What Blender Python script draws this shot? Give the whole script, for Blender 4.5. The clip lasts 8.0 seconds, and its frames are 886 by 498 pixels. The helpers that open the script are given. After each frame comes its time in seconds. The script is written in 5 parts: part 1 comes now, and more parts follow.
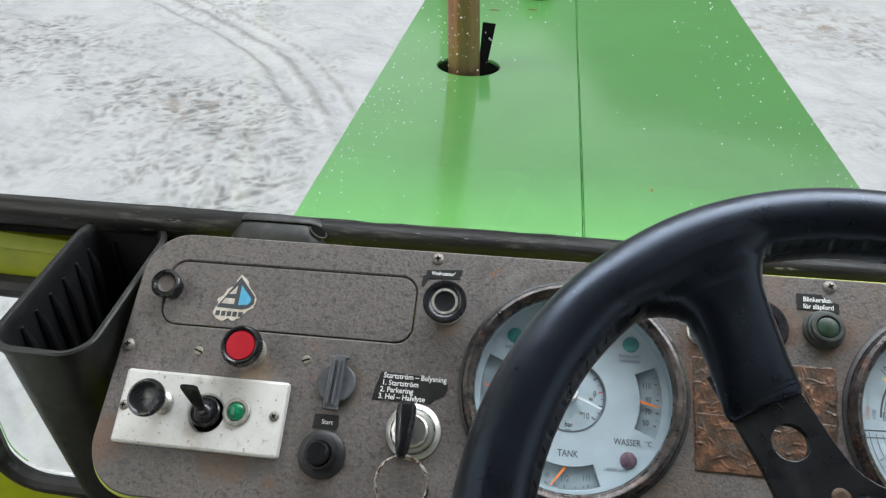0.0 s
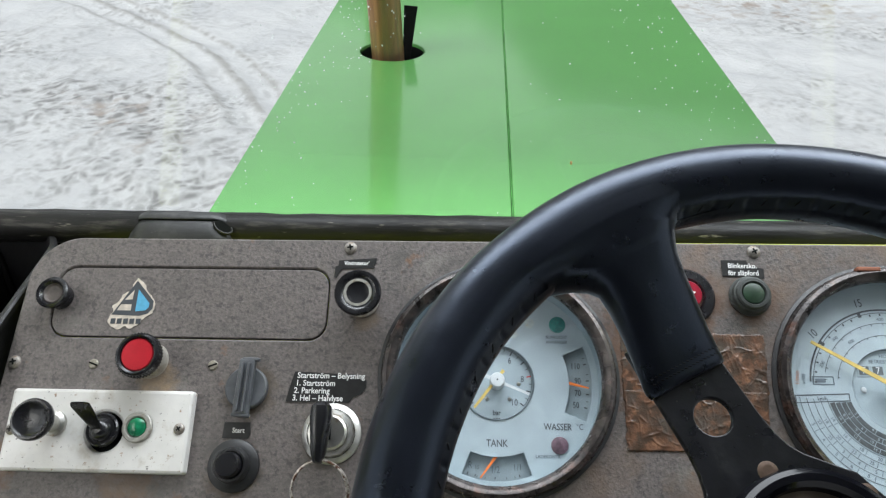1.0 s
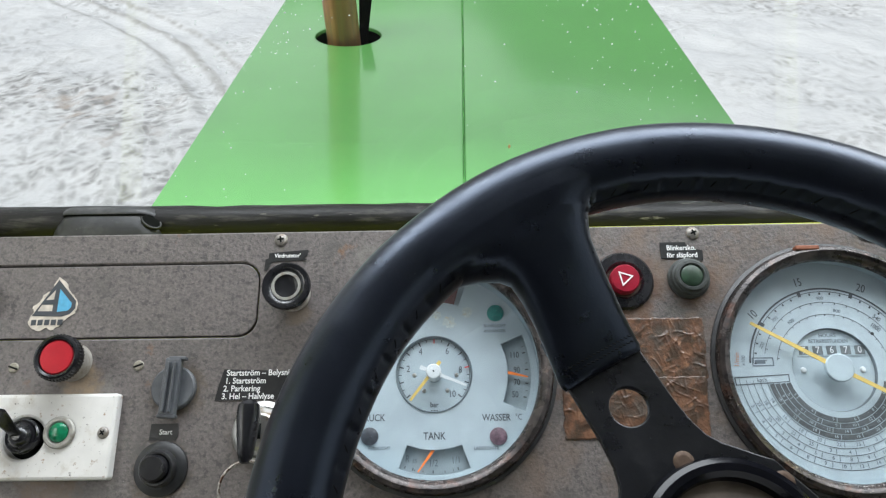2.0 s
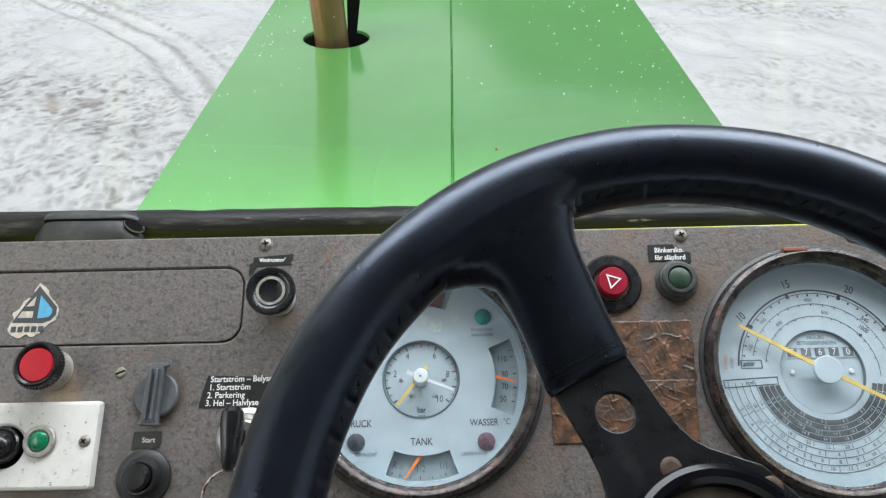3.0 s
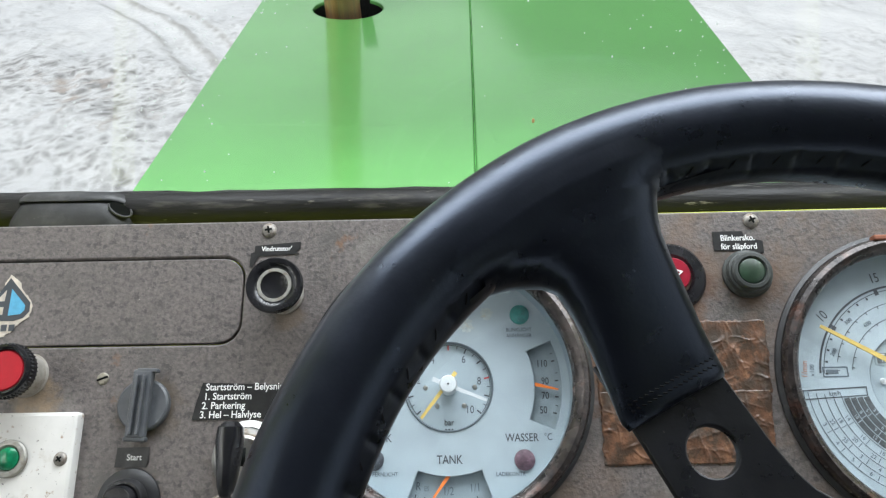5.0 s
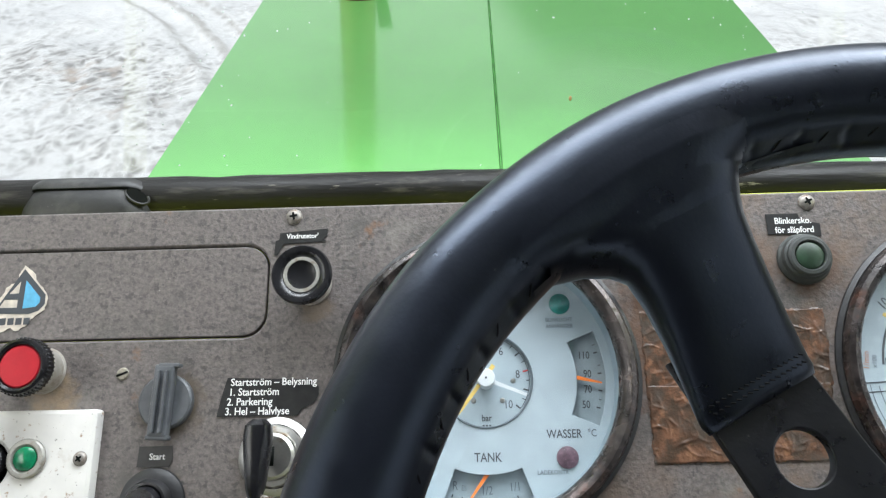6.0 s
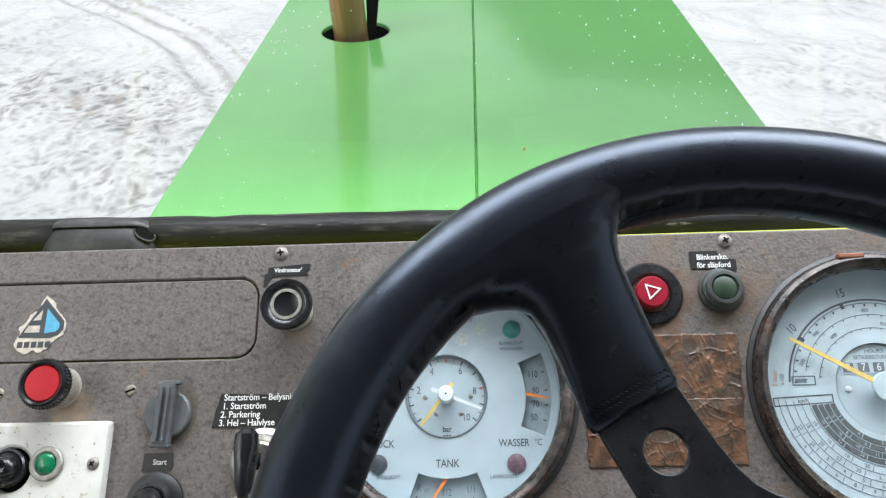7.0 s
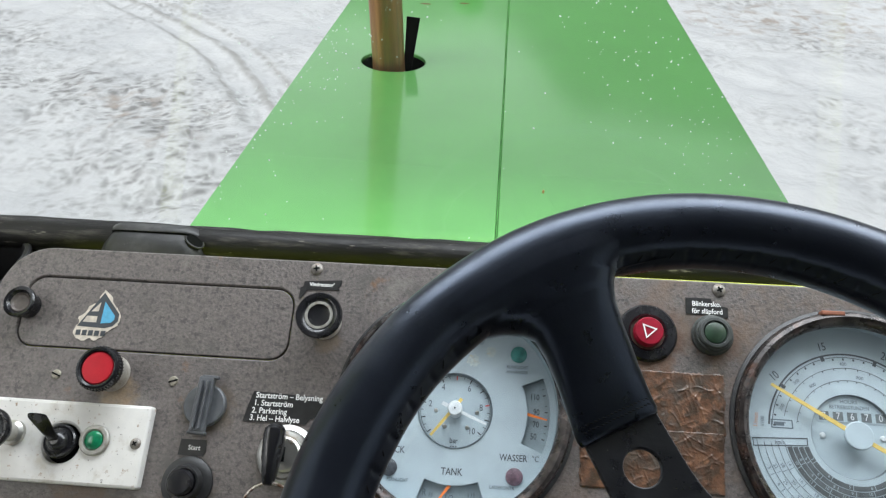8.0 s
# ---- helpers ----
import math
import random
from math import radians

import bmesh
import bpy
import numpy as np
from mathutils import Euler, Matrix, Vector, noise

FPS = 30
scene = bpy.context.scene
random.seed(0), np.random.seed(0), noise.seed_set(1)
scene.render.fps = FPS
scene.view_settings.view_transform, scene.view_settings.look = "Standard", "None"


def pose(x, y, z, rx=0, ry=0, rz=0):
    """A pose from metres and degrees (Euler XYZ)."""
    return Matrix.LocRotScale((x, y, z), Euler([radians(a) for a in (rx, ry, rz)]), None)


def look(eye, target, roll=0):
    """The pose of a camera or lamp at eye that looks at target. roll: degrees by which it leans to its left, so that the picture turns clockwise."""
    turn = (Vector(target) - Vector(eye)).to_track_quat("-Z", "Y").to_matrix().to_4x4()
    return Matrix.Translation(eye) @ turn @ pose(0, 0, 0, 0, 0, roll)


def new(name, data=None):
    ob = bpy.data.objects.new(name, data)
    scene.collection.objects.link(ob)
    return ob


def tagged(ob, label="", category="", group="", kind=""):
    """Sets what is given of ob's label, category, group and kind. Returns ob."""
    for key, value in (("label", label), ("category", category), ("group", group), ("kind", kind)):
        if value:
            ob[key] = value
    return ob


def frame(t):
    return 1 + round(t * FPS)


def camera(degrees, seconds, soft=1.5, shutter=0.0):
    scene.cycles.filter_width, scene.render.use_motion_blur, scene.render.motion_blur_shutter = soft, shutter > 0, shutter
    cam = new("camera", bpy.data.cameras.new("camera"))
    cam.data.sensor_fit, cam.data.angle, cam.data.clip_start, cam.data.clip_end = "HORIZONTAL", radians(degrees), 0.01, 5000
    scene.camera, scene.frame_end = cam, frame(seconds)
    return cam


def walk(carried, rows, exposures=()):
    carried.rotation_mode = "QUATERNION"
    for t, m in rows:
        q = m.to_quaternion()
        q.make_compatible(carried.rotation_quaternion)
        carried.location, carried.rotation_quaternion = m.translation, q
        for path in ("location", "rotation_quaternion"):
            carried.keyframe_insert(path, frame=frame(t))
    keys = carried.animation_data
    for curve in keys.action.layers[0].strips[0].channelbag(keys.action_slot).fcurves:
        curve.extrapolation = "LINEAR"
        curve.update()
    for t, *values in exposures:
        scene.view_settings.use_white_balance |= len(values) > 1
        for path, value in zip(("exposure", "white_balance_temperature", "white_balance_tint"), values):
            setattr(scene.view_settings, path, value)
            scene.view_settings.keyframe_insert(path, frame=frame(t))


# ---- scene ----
# The camera, carried from the driver's seat over the steering wheel.
cam = camera(63.8, 8.0, 1.25)
ROWS = [
    (0.0, 0.0524, -0.4299, 1.9114, 57.22, -1.81, 7.70),
    (0.5, 0.0607, -0.4189, 1.9019, 57.26, -1.34, 4.42),
    (1.0, 0.0753, -0.4057, 1.8923, 56.72, -1.09, 2.41),
    (1.5, 0.1093, -0.3779, 1.8834, 55.89, -0.99, 1.06),
    (2.0, 0.1064, -0.3927, 1.8871, 55.60, -0.66, 0.30),
    (3.5, 0.1106, -0.3873, 1.8848, 55.85, -0.93, -0.52),
    (4.0, 0.1031, -0.3909, 1.8856, 55.53, -0.86, -0.11),
    (5.5, 0.0959, -0.3148, 1.8395, 53.66, -0.03, 0.51),
    (6.0, 0.0859, -0.3168, 1.8390, 53.24, 0.47, 0.72),
    (6.5, 0.0912, -0.3223, 1.8459, 53.62, 1.03, 0.86),
    (7.0, 0.1076, -0.3591, 1.8779, 55.08, 0.52, 0.79),
    (7.5, 0.1148, -0.3742, 1.8945, 56.14, -0.51, 1.74),
    (8.0, 0.1048, -0.3961, 1.9069, 56.88, -2.59, 4.41),
]
EXPOSURES = [(0.0, 0.74), (1.0, 0.82), (2.0, 0.92), (4.0, 0.92), (5.5, 1.08), (6.0, 1.17), (6.5, 1.25), (7.0, 1.18), (7.5, 0.98), (8.0, 0.86)]
walk(cam, [(t, pose(*r)) for t, *r in ROWS], EXPOSURES)

# Overcast winter daylight.
world = bpy.data.worlds.new("overcast_sky")
scene.world = world
world.use_nodes = True
wn, wl = world.node_tree.nodes, world.node_tree.links
sky = wn.new("ShaderNodeTexSky")
sky.sky_type, sky.sun_disc = "NISHITA", False
sky.sun_elevation, sky.sun_rotation = radians(49), radians(233)
sky.air_density, sky.dust_density, sky.ozone_density = 1.0, 4.0, 1.0
grey = wn.new("ShaderNodeHueSaturation")
grey.inputs["Saturation"].default_value, grey.inputs["Value"].default_value = 0.3, 0.1
cloud = wn.new("ShaderNodeMix")
cloud.data_type = "RGBA"
cloud.inputs[0].default_value, cloud.inputs[7].default_value = 0.8, (0.66, 0.7, 0.735, 1)
wl.new(sky.outputs[0], grey.inputs["Color"])
wl.new(grey.outputs[0], cloud.inputs[6])
wl.new(cloud.outputs[2], wn["Background"].inputs["Color"])
wn["Background"].inputs["Strength"].default_value = 0.92
sun = new("sun", bpy.data.lights.new("sun", "SUN"))
sun.data.energy, sun.data.angle, sun.data.color = 0.6, radians(40), (1.0, 0.98, 0.95)
sun.matrix_world = look((-3.2, -2.4, 4.6), (0, 0, 0))


def opening_fill(name, eye, target, wide, high, watts):
    """An added area lamp at a cab opening, brightening the inside beyond the sky."""
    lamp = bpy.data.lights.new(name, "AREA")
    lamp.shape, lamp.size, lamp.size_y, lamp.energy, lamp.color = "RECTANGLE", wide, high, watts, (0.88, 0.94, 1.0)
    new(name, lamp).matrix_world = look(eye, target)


opening_fill("windscreen_fill", (0.3, 0.16, 2.18), (0.26, -0.46, 1.95), 1.25, 0.36, 8.7)


# ---- materials ----
def material(name, base, rough=0.5, metal=0.0, grain=None, stain=None, bump=None, coat=0.0, spec=0.5, rough_var=0.0, stretch=None):
    """grain: (scale, amount); stain: (colour, scale, low, high); bump: (scale, depth in metres, detail)."""
    m = bpy.data.materials.new(name)
    m.use_nodes = True
    nodes, links = m.node_tree.nodes, m.node_tree.links
    b = nodes["Principled BSDF"]
    b.inputs["Roughness"].default_value, b.inputs["Metallic"].default_value = rough, metal
    b.inputs["Coat Weight"].default_value, b.inputs["Coat Roughness"].default_value = coat, 0.08
    b.inputs["Specular IOR Level"].default_value = spec
    co = nodes.new("ShaderNodeTexCoord").outputs["Object"]
    if stretch:
        mp = nodes.new("ShaderNodeMapping")
        mp.inputs["Scale"].default_value = stretch
        links.new(co, mp.inputs["Vector"])
        co = mp.outputs[0]

    def noise_tex(scale, detail=4.0, rough_=0.6):
        t = nodes.new("ShaderNodeTexNoise")
        t.inputs["Scale"].default_value, t.inputs["Detail"].default_value, t.inputs["Roughness"].default_value = scale, detail, rough_
        links.new(co, t.inputs["Vector"])
        return t.outputs["Fac"]

    def span(value, lo, hi, a, c):
        r = nodes.new("ShaderNodeMapRange")
        for k, v in zip((1, 2, 3, 4), (lo, hi, a, c)):
            r.inputs[k].default_value = v
        links.new(value, r.inputs[0])
        return r.outputs[0]

    def mix(f, a, c, kind="MIX"):
        x = nodes.new("ShaderNodeMix")
        x.data_type, x.blend_type = "RGBA", kind
        if isinstance(f, float):
            x.inputs[0].default_value = f
        else:
            links.new(f, x.inputs[0])
        for k, v in ((6, a), (7, c)):
            if isinstance(v, tuple):
                x.inputs[k].default_value = (*v, 1)
            else:
                links.new(v, x.inputs[k])
        return x.outputs[2]

    colour = tuple(base)
    if grain:
        scale, amount = grain
        lo, hi = tuple(c * (1 - amount) for c in base), tuple(min(c * (1 + amount), 1) for c in base)
        colour = mix(span(noise_tex(scale), 0.35, 0.65, 0, 1), lo, hi)
    for st in (stain if isinstance(stain, list) else [stain] if stain else []):
        tint, scale, low, high = st
        colour = mix(span(noise_tex(scale, 6.0, 0.65), low, high, 0, 1), colour, tint)
    if isinstance(colour, tuple):
        b.inputs["Base Color"].default_value = (*colour, 1)
    else:
        links.new(colour, b.inputs["Base Color"])
    if rough_var:
        links.new(span(noise_tex(90, 5.0), 0.3, 0.7, max(rough - rough_var, 0.02), min(rough + rough_var, 1)), b.inputs["Roughness"])
    if bump:
        scale, depth, detail = bump
        bp = nodes.new("ShaderNodeBump")
        bp.inputs["Strength"].default_value, bp.inputs["Distance"].default_value = 1.0, depth
        links.new(noise_tex(scale, detail, 0.55), bp.inputs["Height"])
        links.new(bp.outputs[0], b.inputs["Normal"])
    return m


def glass(name, tint=(1, 1, 1), rough=0.0):
    m = bpy.data.materials.new(name)
    m.use_nodes = True
    b = m.node_tree.nodes["Principled BSDF"]
    b.inputs["Base Color"].default_value = (*tint, 1)
    b.inputs["Transmission Weight"].default_value, b.inputs["Roughness"].default_value, b.inputs["IOR"].default_value = 1.0, rough, 1.45
    return m



def rust_towards(m, x0, x1, tint):
    """Rust blotches that spread over one end of the sheet."""
    nodes, links = m.node_tree.nodes, m.node_tree.links
    b = nodes["Principled BSDF"]
    co = nodes.new("ShaderNodeTexCoord").outputs["Object"]
    sep = nodes.new("ShaderNodeSeparateXYZ")
    links.new(co, sep.inputs[0])
    t = nodes.new("ShaderNodeTexNoise")
    t.inputs["Scale"].default_value, t.inputs["Detail"].default_value, t.inputs["Roughness"].default_value = 24, 7, 0.65
    links.new(co, t.inputs["Vector"])
    got = []
    for value, lo, hi in ((sep.outputs[0], x0, x1), (t.outputs["Fac"], 0.46, 0.7)):
        r = nodes.new("ShaderNodeMapRange")
        for k, v in zip((1, 2, 3, 4), (lo, hi, 0, 1)):
            r.inputs[k].default_value = v
        links.new(value, r.inputs[0])
        got.append(r.outputs[0])
    both = nodes.new("ShaderNodeMath")
    both.operation = "MULTIPLY"
    links.new(got[0], both.inputs[0])
    links.new(got[1], both.inputs[1])
    x = nodes.new("ShaderNodeMix")
    x.data_type = "RGBA"
    links.new(both.outputs[0], x.inputs[0])
    links.new(b.inputs["Base Color"].links[0].from_socket, x.inputs[6])
    x.inputs[7].default_value = (*tint, 1)
    links.new(x.outputs[2], b.inputs["Base Color"])


PANEL = material("hammered_grey_enamel", (0.1335, 0.1155, 0.1085), 0.48, 0.0, (480, 0.25), [((0.068, 0.063, 0.058), 230, 0.53, 0.62), ((0.1, 0.09, 0.083), 95, 0.57, 0.7), ((0.34, 0.325, 0.3), 420, 0.68, 0.73), ((0.085, 0.079, 0.071), 42, 0.54, 0.7), ((0.2, 0.185, 0.165), 26, 0.58, 0.8), ((0.17, 0.095, 0.055), 34, 0.63, 0.72)], (480, 0.0004, 3.0), rough_var=0.16)
rust_towards(PANEL, 0.1, 0.22, (0.165, 0.11, 0.076))


def rust_spots(m, spots):
    """Stains that have crept out round fittings: (x, y, radius, colour)."""
    nodes, links = m.node_tree.nodes, m.node_tree.links
    b = nodes["Principled BSDF"]
    co = nodes.new("ShaderNodeTexCoord").outputs["Object"]
    t = nodes.new("ShaderNodeTexNoise")
    t.inputs["Scale"].default_value, t.inputs["Detail"].default_value, t.inputs["Roughness"].default_value = 130, 6, 0.65
    links.new(co, t.inputs["Vector"])
    for x, y, r, tint in spots:
        away = nodes.new("ShaderNodeVectorMath")
        away.operation = "DISTANCE"
        links.new(co, away.inputs[0])
        away.inputs[1].default_value = (x, y, 0)
        near = nodes.new("ShaderNodeMapRange")
        for k, v in zip((1, 2, 3, 4), (r * 0.45, r, 0.32, -0.25)):
            near.inputs[k].default_value = v
        links.new(away.outputs["Value"], near.inputs[0])
        both = nodes.new("ShaderNodeMath")
        both.operation = "ADD"
        links.new(near.outputs[0], both.inputs[0])
        links.new(t.outputs["Fac"], both.inputs[1])
        f = nodes.new("ShaderNodeMapRange")
        for k, v in zip((1, 2, 3, 4), (0.52, 0.85, 0, 0.85)):
            f.inputs[k].default_value = v
        links.new(both.outputs[0], f.inputs[0])
        mix = nodes.new("ShaderNodeMix")
        mix.data_type = "RGBA"
        links.new(f.outputs[0], mix.inputs[0])
        links.new(b.inputs["Base Color"].links[0].from_socket, mix.inputs[6])
        mix.inputs[7].default_value = (*tint, 1)
        links.new(mix.outputs[2], b.inputs["Base Color"])


rust_spots(PANEL, [(-0.1195, -0.0925, 0.02, (0.26, 0.19, 0.12)), (0.226, -0.034, 0.034, (0.12, 0.065, 0.04)), (0.268, -0.034, 0.024, (0.12, 0.07, 0.045)), (0.2, -0.07, 0.06, (0.13, 0.07, 0.042)), (-0.222, -0.15, 0.03, (0.15, 0.085, 0.05)), (-0.064, -0.147, 0.026, (0.13, 0.09, 0.06)), (-0.058, -0.098, 0.026, (0.11, 0.085, 0.06)), (-0.0035, -0.126, 0.03, (0.09, 0.075, 0.06)), (0.0135, -0.05, 0.013, (0.15, 0.115, 0.085)), (-0.13, -0.152, 0.03, (0.13, 0.085, 0.055))])
BLACK = material("black_plastic", (0.009, 0.009, 0.011), 0.24, 0.0, (60, 0.3), ((0.05, 0.047, 0.044), 30, 0.6, 0.85), (500, 0.00006, 2.0), rough_var=0.1)
BIN = material("dusty_black_polythene", (0.012, 0.012, 0.013), 0.44, 0.0, (40, 0.25), ((0.04, 0.039, 0.037), 14, 0.55, 0.85), (700, 0.00008, 2.0), rough_var=0.1)
RUBBER = material("weathered_rubber", (0.014, 0.0135, 0.013), 0.55, 0.0, (70, 0.3), ((0.09, 0.085, 0.075), 22, 0.55, 0.75), (240, 0.0005, 4.0), rough_var=0.12)
SEAL = material("worn_black_rubber_seal", (0.012, 0.0115, 0.011), 0.45, 0.0, (70, 0.3), [((0.075, 0.07, 0.062), 90, 0.55, 0.68), ((0.2, 0.185, 0.16), 260, 0.64, 0.72)], (300, 0.0005, 4.0), spec=0.25, rough_var=0.15, stretch=(0.16, 1, 1))
LEATHER = material("worn_black_leather", (0.0045, 0.005, 0.0075), 0.31, 0.0, (55, 0.25), [((0.009, 0.009, 0.01), 9, 0.55, 0.8), ((0.03, 0.029, 0.029), 330, 0.68, 0.74)], (700, 0.00005, 3.0), spec=0.48, rough_var=0.05)
# Blue tint colours the leather's sheen like the cool sky.
LEATHER.node_tree.nodes["Principled BSDF"].inputs["Specular Tint"].default_value = (0.6, 0.74, 1, 1)
THREAD = material("black_thread", (0.006, 0.006, 0.007), 0.75, spec=0.2)
SPOKE = material("black_lacquered_steel", (0.0055, 0.006, 0.0085), 0.34, 0.0, (35, 0.3), [((0.03, 0.03, 0.032), 40, 0.6, 0.8), ((0.16, 0.14, 0.125), 330, 0.7, 0.75)], (300, 0.0001, 3.0), spec=0.5, rough_var=0.14)
CHROME = material("dull_chrome", (0.52, 0.51, 0.485), 0.4, 1.0, (80, 0.15), ((0.3, 0.22, 0.15), 120, 0.6, 0.75), (300, 0.00008, 3.0), rough_var=0.12)
OLD_BRASS = material("dull_brass_screw", (0.27, 0.25, 0.2), 0.5, 0.3, (300, 0.3), ((0.07, 0.05, 0.035), 260, 0.55, 0.7), (900, 0.00008, 2.0))
SCREW = material("zinc_screw", (0.27, 0.25, 0.225), 0.5, 0.55, (300, 0.3), ((0.16, 0.09, 0.05), 260, 0.55, 0.7), (900, 0.00008, 2.0))
# Pale flecks in the colour stand in for glints on the pitted chrome.
RIM = material("pitted_chrome_bezel", (0.06, 0.05, 0.047), 0.26, 0.45, (120, 0.35), [((0.1, 0.05, 0.036), 60, 0.53, 0.66), ((0.016, 0.014, 0.014), 70, 0.46, 0.62), ((0.32, 0.25, 0.2), 190, 0.66, 0.74)], (420, 0.00025, 3.0), rough_var=0.15)
DIAL = material("pale_blue_dial", (0.315, 0.377, 0.405), 0.55, 0.0, (60, 0.06), ((0.5, 0.52, 0.48), 45, 0.66, 0.8), (400, 0.00003, 2.0))
GROOVE = material("grey_groove_edge", (0.11, 0.135, 0.15), 0.6, 0.0, (80, 0.15))
DIAL2 = material("grey_blue_dial_window", (0.24, 0.295, 0.32), 0.6, 0.0, (70, 0.12))
INK = material("black_dial_ink", (0.045, 0.052, 0.06), 0.6)
FAINT = material("worn_dial_ink", (0.09, 0.115, 0.135), 0.6)
RED_INK = material("red_dial_ink", (0.55, 0.06, 0.06), 0.6)
WHITE = material("white_print", (0.84, 0.84, 0.82), 0.55, 0.0, (900, 0.12))
TAPE = material("black_embossed_tape", (0.014, 0.014, 0.014), 0.4, 0.0, (200, 0.3), ((0.2, 0.19, 0.18), 150, 0.68, 0.78), (500, 0.0001, 2.0))
PLATE = material("scuffed_white_aluminium", (0.66, 0.645, 0.615), 0.4, 0.0, (26, 0.1), [((0.45, 0.4, 0.33), 34, 0.54, 0.7), ((0.3, 0.2, 0.12), 190, 0.62, 0.69), ((0.12, 0.11, 0.1), 300, 0.64, 0.68)], (300, 0.00008, 3.0), rough_var=0.12)
RED = material("red_plastic", (0.42, 0.009, 0.02), 0.4, 0.0, (80, 0.1), None, (600, 0.00003, 2.0), spec=0.22)
RED_DARK = material("crimson_lens", (0.28, 0.008, 0.025), 0.3, 0.0, (90, 0.15), None, None)
GREEN_LENS = material("green_lens", (0.006, 0.17, 0.075), 0.18, 0.0, (160, 0.35), ((0.16, 0.4, 0.25), 200, 0.68, 0.75), None)
GREEN_DULL = material("dull_green_lens", (0.02, 0.047, 0.025), 0.4, 0.0, (160, 0.3), ((0.08, 0.2, 0.08), 120, 0.6, 0.75), None)
TEAL_LENS = material("teal_lens", (0.01, 0.17, 0.15), 0.35, 0.0, (200, 0.3))
DIM_LENS = material("unlit_dark_lens", (0.045, 0.05, 0.06), 0.4, 0.0, (300, 0.4))
PINK_LENS = material("unlit_red_lens", (0.11, 0.065, 0.085), 0.4, 0.0, (300, 0.4))
GREY_KNOB = material("slate_grey_plastic", (0.088, 0.094, 0.102), 0.42, 0.0, (90, 0.2), ((0.13, 0.12, 0.11), 60, 0.62, 0.78), (500, 0.00006, 2.0))
GREY_RUBBER = material("grey_green_rubber", (0.04, 0.045, 0.042), 0.55, 0.0, (90, 0.25), ((0.12, 0.11, 0.1), 70, 0.62, 0.8), (500, 0.0001, 2.0))
STEEL = material("satin_steel", (0.5, 0.49, 0.46), 0.36, 1.0, (90, 0.2), ((0.26, 0.17, 0.1), 80, 0.55, 0.7), (300, 0.0001, 2.0))
COPPER = material("brown_wrinkled_tape", (0.122, 0.06, 0.034), 0.36, 0.0, (120, 0.5), [((0.055, 0.034, 0.022), 110, 0.46, 0.6), ((0.27, 0.135, 0.075), 150, 0.57, 0.7), ((0.075, 0.06, 0.048), 46, 0.5, 0.66), ((0.08, 0.1, 0.06), 210, 0.68, 0.74)], (420, 0.0004, 4.0), coat=0.12)
LIME = material("lime_cab_paint", (0.42, 0.47, 0.02), 0.38, 0.0, (14, 0.12), [((0.2, 0.24, 0.03), 10, 0.55, 0.8)], (160, 0.00012, 3.0), rough_var=0.08)
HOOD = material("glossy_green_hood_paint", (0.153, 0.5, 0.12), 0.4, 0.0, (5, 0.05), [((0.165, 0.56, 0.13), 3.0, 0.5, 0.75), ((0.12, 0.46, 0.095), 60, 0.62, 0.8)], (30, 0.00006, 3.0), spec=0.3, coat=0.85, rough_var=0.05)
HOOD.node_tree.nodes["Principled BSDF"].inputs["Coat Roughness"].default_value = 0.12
PIPE = material("heat_browned_steel_pipe", (0.4, 0.2, 0.085), 0.36, 0.55, (34, 0.3), [((0.24, 0.2, 0.12), 12, 0.5, 0.68), ((0.36, 0.17, 0.1), 16, 0.55, 0.7)], (160, 0.00015, 3.0), rough_var=0.1, stretch=(1.6, 1.6, 0.14))
# For dark parts, and painted in for the shade of holes, slots and gaps.
DARK = material("dark_parts_and_shade", (0.006, 0.007, 0.0065), 0.8, spec=0.1)
CAP = material("dull_green_cap", (0.06, 0.2, 0.06), 0.45, 0.0, (30, 0.2))
RUST = material("brown_rust", (0.22, 0.08, 0.045), 0.8, 0.0, (90, 0.4))
YELLOW = material("yellow_needle", (0.52, 0.375, 0.1), 0.45, 0.0, (120, 0.08))
ORANGE = material("orange_needle", (0.8, 0.19, 0.03), 0.45)
OFFWHITE = material("white_needle", (0.5, 0.53, 0.54), 0.4)
BLUE = material("blue_sticker_ink", (0.08, 0.36, 0.56), 0.5, 0.0, (300, 0.1))
STICKER = material("worn_sticker_paper", (0.56, 0.5, 0.42), 0.7, 0.0, (160, 0.2), ((0.3, 0.2, 0.13), 200, 0.62, 0.75))
ROOF_LINER = material("grey_roof_lining", (0.17, 0.17, 0.168), 0.85, 0.0, (60, 0.12), ((0.1, 0.096, 0.09), 6, 0.5, 0.8))
RING_WIRE = material("tarnished_ring_wire", (0.5, 0.46, 0.42), 0.4, 0.8, (300, 0.3), ((0.1, 0.05, 0.03), 240, 0.48, 0.56))
DUSTY = material("dusty_brown_plastic", (0.09, 0.075, 0.066), 0.6, 0.0, (200, 0.25), ((0.2, 0.18, 0.165), 160, 0.55, 0.72), (500, 0.0001, 2.0))
DARK_SHEET = material("dark_added_sheet", (0.05, 0.05, 0.052), 0.85, 0.0, (60, 0.15), ((0.08, 0.078, 0.07), 8, 0.5, 0.8))


